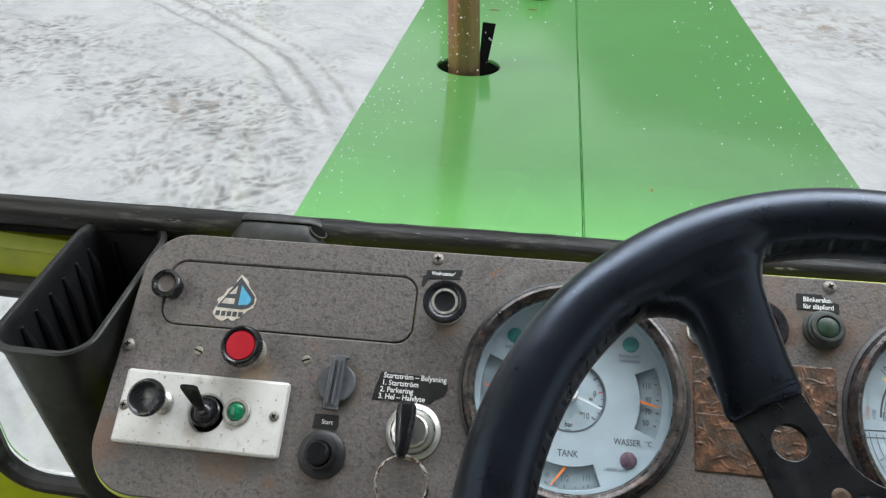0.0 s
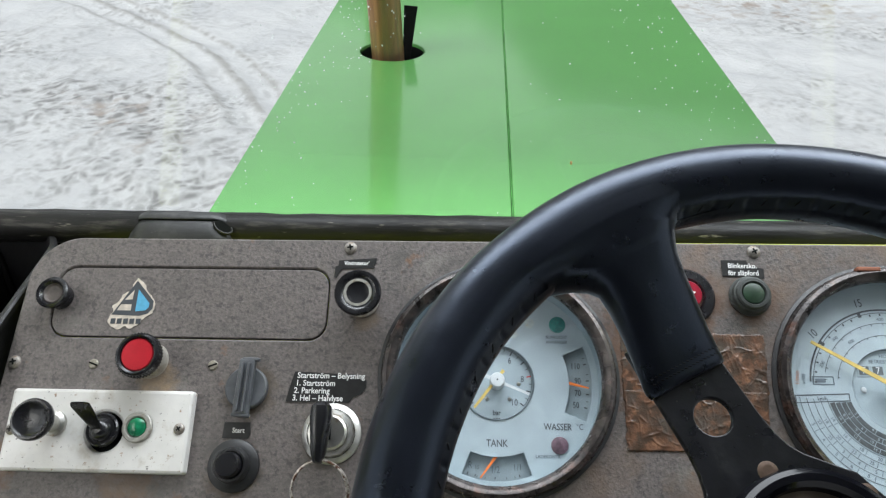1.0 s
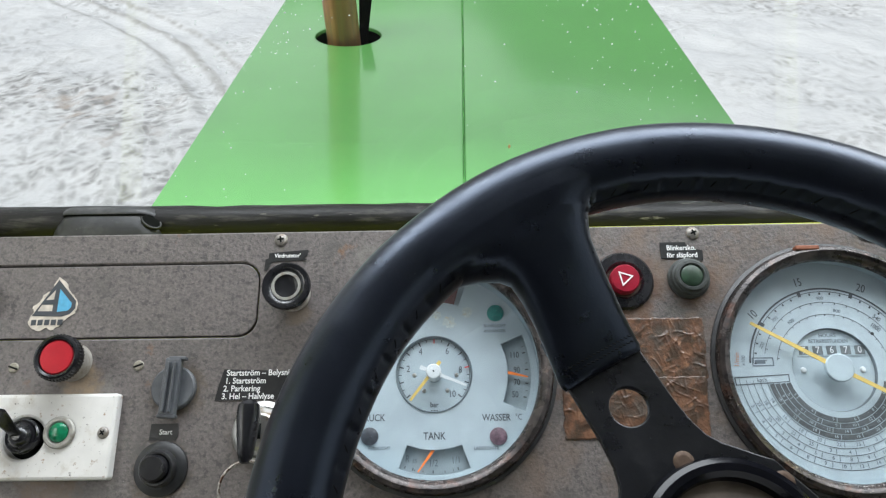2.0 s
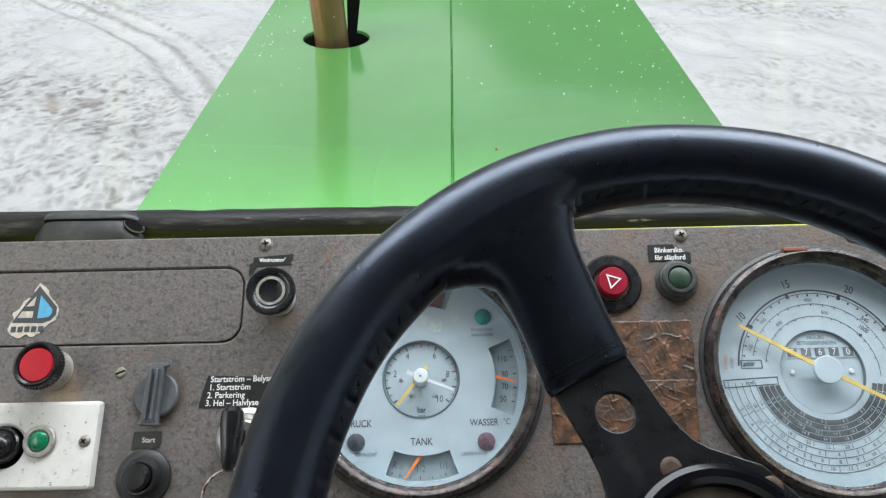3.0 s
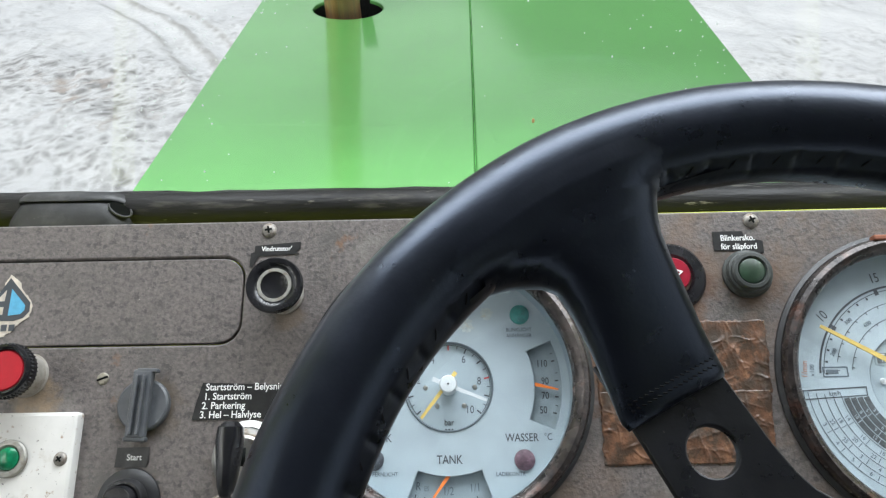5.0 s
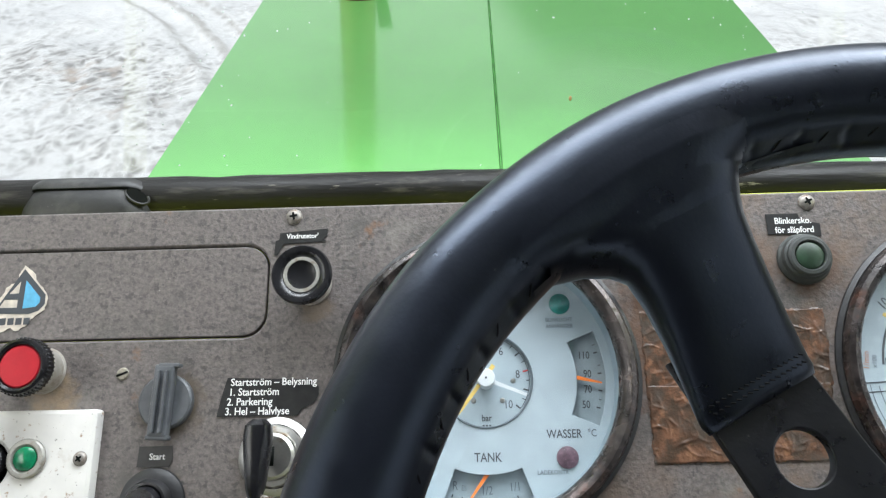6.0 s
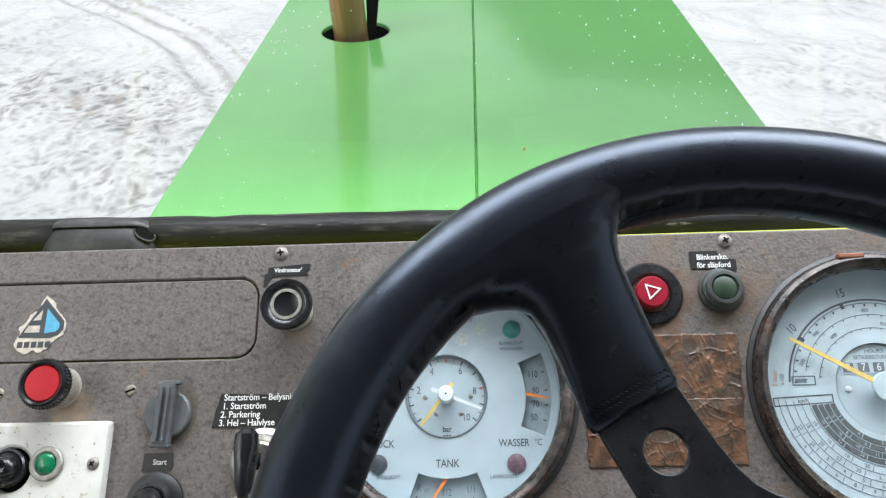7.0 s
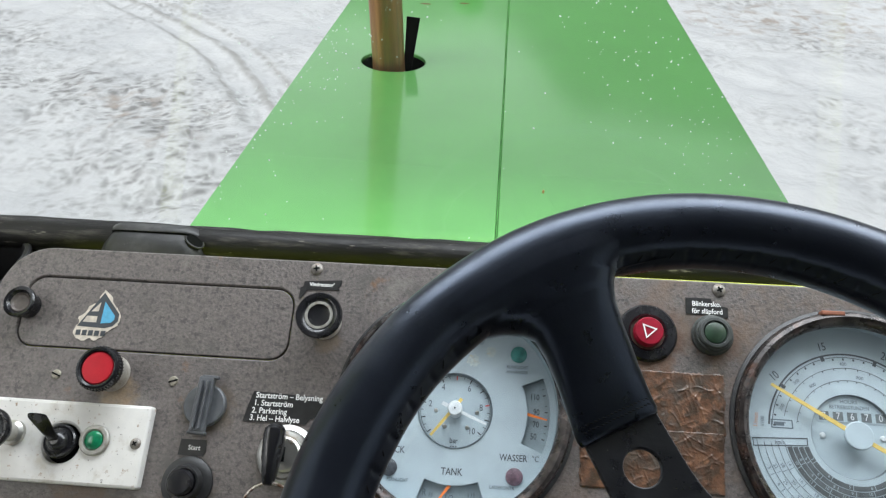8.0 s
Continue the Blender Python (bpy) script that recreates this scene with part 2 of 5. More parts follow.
def drop_material():
    m = bpy.data.materials.new("sky_white_drop")
    m.use_nodes = True
    nodes, links = m.node_tree.nodes, m.node_tree.links
    a, b, x = nodes.new("ShaderNodeBsdfDiffuse"), nodes.new("ShaderNodeBsdfTranslucent"), nodes.new("ShaderNodeMixShader")
    # White stands in for the sky that clear drops would refract.
    for n in (a, b):
        n.inputs[0].default_value = (0.82, 0.84, 0.84, 1)
    x.inputs[0].default_value = 0.5
    links.new(a.outputs[0], x.inputs[1])
    links.new(b.outputs[0], x.inputs[2])
    links.new(x.outputs[0], nodes["Material Output"].inputs[0])
    return m


DROP = drop_material()
PANE = glass("clear_pane", (0.97, 0.985, 0.975))
DIAL_GLASS = glass("dial_glass", (0.98, 0.99, 0.99), 0.02)
WOOD_EDGE = material("far_winter_trees", (0.06, 0.062, 0.06), 0.95, 0.0, (0.7, 0.4))


TRACKS = ((-7.07, 1.32, 6.27, 0.105), (-7.07, 1.32, 6.49, 0.1))
# Where boots and lugged tyres have churned the snow: x, y, half length, half width, turn, how much.
CHURNED = ((-2.3, 4.05, 1.1, 0.65, -0.6, 1.0), (-4.4, 5.2, 1.2, 0.7, -0.3, 1.0), (-1.75, 3.0, 0.9, 0.5, -0.6, 0.85), (-3.5, 4.2, 1.0, 0.35, -0.1, 0.9), (-3.2, 3.0, 0.6, 0.35, 0.2, 0.6), (2.7, 4.3, 0.8, 0.4, -0.5, 0.5), (3.5, 6.5, 0.9, 0.35, 0.1, 0.8), (-5.5, 7.5, 1.5, 0.6, 0.2, 0.6))
MUDDY = ((3.1, 7.4, 1.2, 0.7, 0.0), (-2.2, 3.9, 0.5, 0.3, -0.6), (5.5, 8.5, 1.5, 0.8, 0.2))


def snow_material():
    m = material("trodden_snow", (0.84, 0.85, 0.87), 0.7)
    nodes, links = m.node_tree.nodes, m.node_tree.links
    b = nodes["Principled BSDF"]
    co = nodes.new("ShaderNodeTexCoord").outputs["Object"]

    def layer(scale, stretch, turn, detail, lo, hi):
        mp = nodes.new("ShaderNodeMapping")
        mp.inputs["Scale"].default_value, mp.inputs["Rotation"].default_value = stretch, (0, 0, turn)
        links.new(co, mp.inputs["Vector"])
        t = nodes.new("ShaderNodeTexNoise")
        t.inputs["Scale"].default_value, t.inputs["Detail"].default_value, t.inputs["Roughness"].default_value = scale, detail, 0.6
        links.new(mp.outputs[0], t.inputs["Vector"])
        r = nodes.new("ShaderNodeMapRange")
        for k, v in zip((1, 2, 3, 4), (lo, hi, 0, 1)):
            r.inputs[k].default_value = v
        links.new(t.outputs["Fac"], r.inputs[0])
        return r.outputs[0]

    def times(a, c):
        x = nodes.new("ShaderNodeMath")
        x.operation = "MULTIPLY"
        links.new(a, x.inputs[0])
        links.new(c, x.inputs[1])
        return x.outputs[0]

    def mixed(f, a, c):
        x = nodes.new("ShaderNodeMix")
        x.data_type = "RGBA"
        links.new(f, x.inputs[0])
        for k, v in ((6, a), (7, c)):
            if isinstance(v, tuple):
                x.inputs[k].default_value = (*v, 1)
            else:
                links.new(v, x.inputs[k])
        return x.outputs[2]

    def lumps(scale, near, far, stretch=(1, 1, 1), turn=0.0):
        mp = nodes.new("ShaderNodeMapping")
        mp.vector_type = "TEXTURE"
        mp.inputs["Scale"].default_value, mp.inputs["Rotation"].default_value = stretch, (0, 0, turn)
        links.new(co, mp.inputs["Vector"])
        wob = nodes.new("ShaderNodeTexNoise")
        wob.inputs["Scale"].default_value, wob.inputs["Detail"].default_value = scale * 0.8, 3.0
        links.new(mp.outputs[0], wob.inputs["Vector"])
        bent = nodes.new("ShaderNodeMix")
        bent.data_type, bent.blend_type = "RGBA", "LINEAR_LIGHT"
        bent.inputs[0].default_value = 0.58 / scale
        links.new(mp.outputs[0], bent.inputs[6])
        links.new(wob.outputs["Color"], bent.inputs[7])
        v = nodes.new("ShaderNodeTexVoronoi")
        v.inputs["Scale"].default_value = scale
        links.new(bent.outputs[2], v.inputs["Vector"])
        r = nodes.new("ShaderNodeMapRange")
        for k, w in zip((1, 2, 3, 4), (near, far, 1, 0)):
            r.inputs[k].default_value = w
        links.new(v.outputs["Distance"], r.inputs[0])
        return r.outputs[0]

    def calc(kind, a, v, clamp=False):
        x = nodes.new("ShaderNodeMath")
        x.operation, x.use_clamp = kind, clamp
        links.new(a, x.inputs[0])
        if isinstance(v, float):
            x.inputs[1].default_value = v
        else:
            links.new(v, x.inputs[1])
        return x.outputs[0]

    def patches(rows, ragged):
        """1 inside the churned places, with ragged edges."""
        wob = nodes.new("ShaderNodeTexNoise")
        wob.inputs["Scale"].default_value, wob.inputs["Detail"].default_value = 2.2, 5.0
        links.new(co, wob.inputs["Vector"])
        bent = nodes.new("ShaderNodeMix")
        bent.data_type, bent.blend_type = "RGBA", "LINEAR_LIGHT"
        bent.inputs[0].default_value = ragged
        links.new(co, bent.inputs[6])
        links.new(wob.outputs["Color"], bent.inputs[7])
        out = None
        for cx, cy, along, across, turn, *much in rows:
            mp = nodes.new("ShaderNodeMapping")
            mp.vector_type = "TEXTURE"
            mp.inputs["Location"].default_value, mp.inputs["Rotation"].default_value, mp.inputs["Scale"].default_value = (cx, cy, 0), (0, 0, turn), (along, across, 4)
            links.new(bent.outputs[2], mp.inputs["Vector"])
            far = nodes.new("ShaderNodeVectorMath")
            far.operation = "LENGTH"
            links.new(mp.outputs[0], far.inputs[0])
            r = nodes.new("ShaderNodeMapRange")
            for k, v in zip((1, 2, 3, 4), (0.5, 1.35, much[0] if much else 1.0, 0)):
                r.inputs[k].default_value = v
            links.new(far.outputs["Value"], r.inputs[0])
            out = r.outputs[0] if out is None else calc("MAXIMUM", out, r.outputs[0])
        return out

    churned = patches(CHURNED, 0.5)
    loose = calc("MULTIPLY", layer(0.9, (1, 0.8, 1), 0.4, 4.0, 0.44, 0.62), 0.7)
    where = calc("MAXIMUM", churned, loose)
    # Colour clumps for trodden dirt and for shade the soft relief doesn't cast.
    blobs = times(lumps(15.0, 0.16, 0.56), layer(4.5, (1, 1, 1), 0.3, 4.0, 0.4, 0.55))
    strokes = calc("MAXIMUM", times(lumps(12.0, 0.16, 0.52, (1.9, 0.9, 1), 1.9), layer(2.4, (1, 1, 1), 1.3, 3.0, 0.46, 0.54)), times(lumps(12.0, 0.16, 0.52, (2.0, 0.85, 1), 0.7), layer(2.6, (1, 1, 1), 2.6, 3.0, 0.46, 0.54)))
    clumps = times(calc("MAXIMUM", blobs, strokes), where)
    grey = times(layer(14.0, (1, 1, 1), 0.7, 6.0, 0.4, 0.68), churned)
    mud = times(layer(6.0, (1.2, 1.0, 1), -0.4, 5.0, 0.5, 0.64), patches(MUDDY, 0.6))
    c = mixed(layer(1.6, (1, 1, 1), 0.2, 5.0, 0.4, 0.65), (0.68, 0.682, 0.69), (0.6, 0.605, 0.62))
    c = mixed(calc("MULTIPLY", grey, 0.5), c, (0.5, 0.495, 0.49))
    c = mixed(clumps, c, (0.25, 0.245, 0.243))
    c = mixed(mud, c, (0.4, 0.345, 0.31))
    sep = nodes.new("ShaderNodeSeparateXYZ")
    links.new(co, sep.inputs[0])

    # Grey edges where wheels pressed the snow aside, painted for the weak relief shade.
    begins = calc("MULTIPLY", calc("SUBTRACT", sep.outputs[1], 3.72), 2.0, True)
    for cx, cy, r, half in TRACKS:
        away = nodes.new("ShaderNodeVectorMath")
        away.operation = "DISTANCE"
        flat = nodes.new("ShaderNodeCombineXYZ")
        links.new(sep.outputs[0], flat.inputs[0])
        links.new(sep.outputs[1], flat.inputs[1])
        links.new(flat.outputs[0], away.inputs[0])
        away.inputs[1].default_value = (cx, cy, 0)
        off = calc("ABSOLUTE", calc("SUBTRACT", away.outputs["Value"], r), 0.0)
        edge = calc("ABSOLUTE", calc("SUBTRACT", off, half), 0.0)
        edge = calc("SUBTRACT", calc("MULTIPLY", edge, -1.0 / (half * 0.42)), -1.0, True)
        c = mixed(times(times(edge, begins), layer(11.0, (1, 1, 1), 0.2, 4.0, 0.32, 0.55)), c, (0.4, 0.39, 0.38))
    links.new(c, b.inputs["Base Color"])
    bp = nodes.new("ShaderNodeBump")
    bp.inputs["Strength"].default_value, bp.inputs["Distance"].default_value = 1.0, 0.018
    links.new(layer(5.0, (1, 1, 1), 0.4, 3.0, 0.25, 0.75), bp.inputs["Height"])
    links.new(bp.outputs[0], b.inputs["Normal"])
    return m


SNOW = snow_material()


# ---- building helpers ----
def as_mesh(name, bm, mat, angle=35):
    bmesh.ops.recalc_face_normals(bm, faces=bm.faces)
    size = {f: f.calc_area() for f in bm.faces}
    for e in bm.edges:
        if len(e.link_faces) == 2:
            bend = e.calc_face_angle(0)
            a, b = (size[f] for f in e.link_faces)
            flat = bend > 0.05 and any(abs(f.normal.z) > 0.99995 for f in e.link_faces)
            e.smooth = bend < radians(angle) and not flat and not (bend > 0.05 and max(a, b) > 14 * min(a, b))
    me = bpy.data.meshes.new(name)
    bm.to_mesh(me)
    bm.free()
    me.materials.append(mat)
    me.polygons.foreach_set("use_smooth", [True] * len(me.polygons))
    return me


def part(name, bm, mat, parent, label="", at=None, angle=35):
    ob = new(name, as_mesh(name, bm, mat, angle))
    ob.parent = parent
    if at is not None:
        ob.matrix_basis = at
    return tagged(ob, label)


def thing(name, label, category, m=None, group="", kind="", bm=None, mat=None, angle=35):
    ob = new(name, as_mesh(name, bm, mat, angle) if bm else None)
    if not bm:
        ob.empty_display_size = 0.02
    ob.matrix_basis = m if m is not None else Matrix()
    return tagged(ob, label, category, group, kind)


def ring_pts(cx, cy, r, n=48, start=0.0, end=2 * math.pi):
    full = abs(end - start - 2 * math.pi) < 1e-6
    return [(cx + r * math.cos(start + (end - start) * i / (n if full else n - 1)), cy + r * math.sin(start + (end - start) * i / (n if full else n - 1))) for i in range(n)]


def rrect(x0, y0, x1, y1, r, n=8):
    pts = []
    for cx, cy, a in ((x1 - r, y1 - r, 0), (x0 + r, y1 - r, 90), (x0 + r, y0 + r, 180), (x1 - r, y0 + r, 270)):
        pts += ring_pts(cx, cy, r, n, radians(a), radians(a + 90))
    return pts


def plate(outline, holes=(), z0=0.0, z1=0.001, bevel=0.0, bm=None):
    """A flat sheet with holes: from z0 (back) to z1 (front)."""
    own = bmesh.new()
    edges = []
    for loop in (outline, *holes):
        vs = [own.verts.new((x, y, z1)) for x, y in loop]
        edges += [own.edges.new((vs[i], vs[(i + 1) % len(vs)])) for i in range(len(vs))]
    made = bmesh.ops.triangle_fill(own, use_beauty=True, use_dissolve=False, edges=edges)
    faces = [g for g in made["geom"] if isinstance(g, bmesh.types.BMFace)]
    out = bmesh.ops.extrude_face_region(own, geom=faces)
    down = [g for g in out["geom"] if isinstance(g, bmesh.types.BMVert)]
    bmesh.ops.translate(own, verts=down, vec=(0, 0, z0 - z1))
    if bevel:
        bmesh.ops.recalc_face_normals(own, faces=own.faces)
        sel = [e for e in own.edges if len(e.link_faces) == 2 and e.calc_face_angle(0) > 1.2 and all(abs(v.co.z - z1) < 1e-7 for v in e.verts)]
        bmesh.ops.bevel(own, geom=sel, offset=bevel, segments=2, affect="EDGES", profile=0.5)
    if bm is None:
        return own
    return join(bm, own)


def join(bm, other, m=None):
    if m is not None:
        bmesh.ops.transform(other, matrix=m, verts=other.verts)
    me = bpy.data.meshes.new("tmp")
    other.to_mesh(me)
    other.free()
    bm.from_mesh(me)
    bpy.data.meshes.remove(me)
    return bm


def lathe(profile, n=48, bm=None, m=None):
    """Turned about z from (radius, z) pairs; ends at radius 0 close."""
    own = bmesh.new()
    rows = []
    for r, z in profile:
        rows.append([own.verts.new((0, 0, z))] if r < 1e-7 else [own.verts.new((r * math.cos(2 * math.pi * i / n), r * math.sin(2 * math.pi * i / n), z)) for i in range(n)])
    for a, b in zip(rows, rows[1:]):
        for i in range(n):
            j = (i + 1) % n
            f = [a[i % len(a)], a[j % len(a)], b[j % len(b)], b[i % len(b)]]
            f = list(dict.fromkeys(f))
            if len(f) > 2:
                own.faces.new(f)
    if m is not None:
        bmesh.ops.transform(own, matrix=m, verts=own.verts)
    return own if bm is None else join(bm, own)


def box(x0, y0, z0, x1, y1, z1, bevel=0.0, bm=None, m=None, seg=2):
    own = bmesh.new()
    bmesh.ops.create_cube(own, size=1.0)
    for v in own.verts:
        v.co = ((x0 + x1) / 2 + v.co.x * (x1 - x0), (y0 + y1) / 2 + v.co.y * (y1 - y0), (z0 + z1) / 2 + v.co.z * (z1 - z0))
    if bevel:
        bmesh.ops.bevel(own, geom=own.edges[:], offset=bevel, segments=seg, affect="EDGES", profile=0.5)
    if m is not None:
        bmesh.ops.transform(own, matrix=m, verts=own.verts)
    return own if bm is None else join(bm, own)


def tube(pts, r, n=12, closed=False, bm=None):
    own = bmesh.new()
    pts = [Vector(p) for p in pts]
    rows = []
    side = None
    for i, p in enumerate(pts):
        a = pts[i - 1] if closed or i else p
        b = pts[(i + 1) % len(pts)] if closed or i < len(pts) - 1 else p
        d = (b - a).normalized()
        ref = side if side is not None else (Vector((0, 0, 1)) if abs(d.z) < 0.9 else Vector((1, 0, 0)))
        side = (ref - d * ref.dot(d)).normalized()
        up = d.cross(side)
        rr = r[i] if isinstance(r, (list, tuple)) else r
        rows.append([own.verts.new(p + rr * (math.cos(2 * math.pi * k / n) * side + math.sin(2 * math.pi * k / n) * up)) for k in range(n)])
    pairs = list(zip(rows, rows[1:])) + ([(rows[-1], rows[0])] if closed else [])
    for a, b in pairs:
        for k in range(n):
            own.faces.new((a[k], a[(k + 1) % n], b[(k + 1) % n], b[k]))
    if not closed:
        own.faces.new(rows[0][::-1])
        own.faces.new(rows[-1])
    return own if bm is None else join(bm, own)


def loft(rows, bm=None):
    own = bmesh.new()
    vs = [[own.verts.new(p) for p in row] for row in rows]
    n = len(vs[0])
    for a, b in zip(vs, vs[1:]):
        for k in range(n):
            own.faces.new((a[k], a[(k + 1) % n], b[(k + 1) % n], b[k]))
    own.faces.new(vs[0][::-1])
    own.faces.new(vs[-1])
    return own if bm is None else join(bm, own)


def lettering(parent, body, x, y, z, size, mat, turn=0.0, squeeze=1.0, align="CENTER", name="lettering", thick=0.00012, bold=0.0):
    """Raised letters of Blender's own font, centred on (x, y)."""
    cu = bpy.data.curves.new("letters", "FONT")
    cu.body, cu.size, cu.align_x, cu.align_y, cu.extrude, cu.resolution_u, cu.offset = body, size, align, "CENTER", thick / 2, 3, bold
    tmp = bpy.data.objects.new("letters", cu)
    scene.collection.objects.link(tmp)
    me = bpy.data.meshes.new_from_object(tmp.evaluated_get(bpy.context.evaluated_depsgraph_get()))
    bpy.data.objects.remove(tmp)
    bpy.data.curves.remove(cu)
    me.materials.clear()
    me.materials.append(mat)
    ob = new(name, me)
    ob.parent = parent
    ob.matrix_basis = Matrix.Translation((x, y, z)) @ Matrix.Rotation(turn, 4, "Z") @ Matrix.Diagonal((squeeze, 1, 1, 1))
    return ob


def bars(parent, rects, z, mat, name="print_bar"):
    for x0, y0, x1, y1 in rects:
        part(name, plate([(x0, y0), (x1, y0), (x1, y1), (x0, y1)], (), z, z + 0.00015), mat, parent)


# ---- the ground and the distance ----
def track_depth(x, y):
    """Two curved wheel tracks pressed into the snow."""
    d = 0.0
    for cx, cy, r, half in TRACKS:
        if y < 3.75 + 0.1 * noise.noise(Vector((x * 3, y, r))):
            continue
        off = abs(math.hypot(x - cx, y - cy) - r)
        if off < half * 2.2:
            a = math.atan2(y - cy, x - cx) * r
            d += -0.02 * max(0.0, 1 - (off / half) ** 4) if off < half else 0.012 * math.exp(-(((off - half * 1.35) / (half * 0.3)) ** 2))
            if off < half:
                d += 0.003 * math.sin(a * 60)
    return d


def churned(x, y):
    """How much boots and tyres have churned the snow here."""
    most = 0.0
    for cx, cy, along, across, turn, much in CHURNED:
        dx, dy, c, s = x - cx, y - cy, math.cos(turn), math.sin(turn)
        most = max(most, much * min(1.0, max(0.0, 1.6 - 1.2 * math.hypot((dx * c + dy * s) / along, (dy * c - dx * s) / across))))
    return most


def ground():
    core_x = [-7 + 0.04 * i for i in range(351)]
    core_y = [-1.5 + 0.5 * i for i in range(5)] + [1 + 0.04 * i for i in range(251)]
    far = [1.5, 4, 9, 20, 45, 100, 220, 480, 1000]
    xs = [-7 - d for d in far[::-1]] + core_x + [7 + d for d in far]
    ys = [-1.5 - d for d in far[::-1]] + core_y + [core_y[-1] + d for d in far]
    verts, faces = [], []
    for y in ys:
        for x in xs:
            z = 0.0
            if -8 < x < 8 and -2 < y < 12:
                p = Vector((x, y, 0))
                z = 0.035 * noise.noise(p * 0.9) + 0.03 * noise.noise(p * 2.7) + 0.016 * noise.noise(Vector((x * 5, y * 5, 3)))
                z += track_depth(x, y)
                trodden = max(churned(x, y), 0.35 * min(1.0, max(0.0, 2.2 * noise.noise(Vector((x * 0.55, y * 0.5, 4))))))
                for cx, cy, r, half in TRACKS:
                    if y > 3.6 and abs(math.hypot(x - cx, y - cy) - r) < half * 2.3:
                        trodden = 0.0
                if trodden and y > 1:
                    q = Vector((x * 5.5 + 0.6 * noise.noise(p * 4), y * 4.2, 2))
                    z += 0.075 * trodden * max(0.0, 0.42 - noise.voronoi(q)[0][0])
                    z -= 0.05 * trodden * max(0.0, noise.noise(Vector((x * 4, y * 3, 9))) - 0.1)
            verts.append((x, y, z))
    n = len(xs)
    for j in range(len(ys) - 1):
        for i in range(n - 1):
            faces.append((j * n + i, j * n + i + 1, (j + 1) * n + i + 1, (j + 1) * n + i))
    me = bpy.data.meshes.new("ground")
    me.from_pydata(verts, [], faces)
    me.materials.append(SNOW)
    me.polygons.foreach_set("use_smooth", [True] * len(me.polygons))
    return tagged(new("ground", me), "trodden dirty snow with wheel tracks around the tractor", "snow", kind="structure")


ground()


def far_trees():
    """An unseen plain edge of winter trees, closing the yard; the hood mirrors it."""
    rnd = random.Random(5)
    bm = bmesh.new()
    low, high = [], []
    for i in range(241):
        a = radians(-180 + 1.5 * i)
        # Heights shape light: tall behind against glare in the windscreen, low at the sides.
        tall = min(1.0, max(0.0, (math.degrees(a) - 1) / 7)) * min(1.0, max(0.0, (60 - math.degrees(a)) / 12))
        tall = max(tall, min(1.0, max(0.0, (abs(math.degrees(a)) - 120) / 15)))
        side = min(1.0, max(0.0, (abs(math.degrees(a)) - 40) / 15)) * (1 - tall)
        h = 13.0 + 4.5 * tall - 6.5 * side + 1.5 * noise.noise(Vector((i * 0.11, 0, 0))) + rnd.uniform(-0.3, 0.3)
        low.append(bm.verts.new((42 * math.sin(a), 42 * math.cos(a), -0.5)))
        high.append(bm.verts.new((42 * math.sin(a), 42 * math.cos(a), h)))
    for i in range(240):
        bm.faces.new((low[i], low[i + 1], high[i + 1], high[i]))
    tagged(new("backdrop", as_mesh("backdrop", bm, WOOD_EDGE)), "unseen dark edge of far trees, added to be mirrored and to block sky", "trees", kind="structure")


far_trees()

# ---- the cab ----
SEAL_Y, SEAL_Z, SEAL_RISE = 0.05, 1.606, 0.025
WS_LEAN = 0.34
X0, X1, Y0, YF, Z0, Z1 = -0.68, 0.98, -1.2, 0.07, 0.95, 2.45
LEAN_Y = 0.32


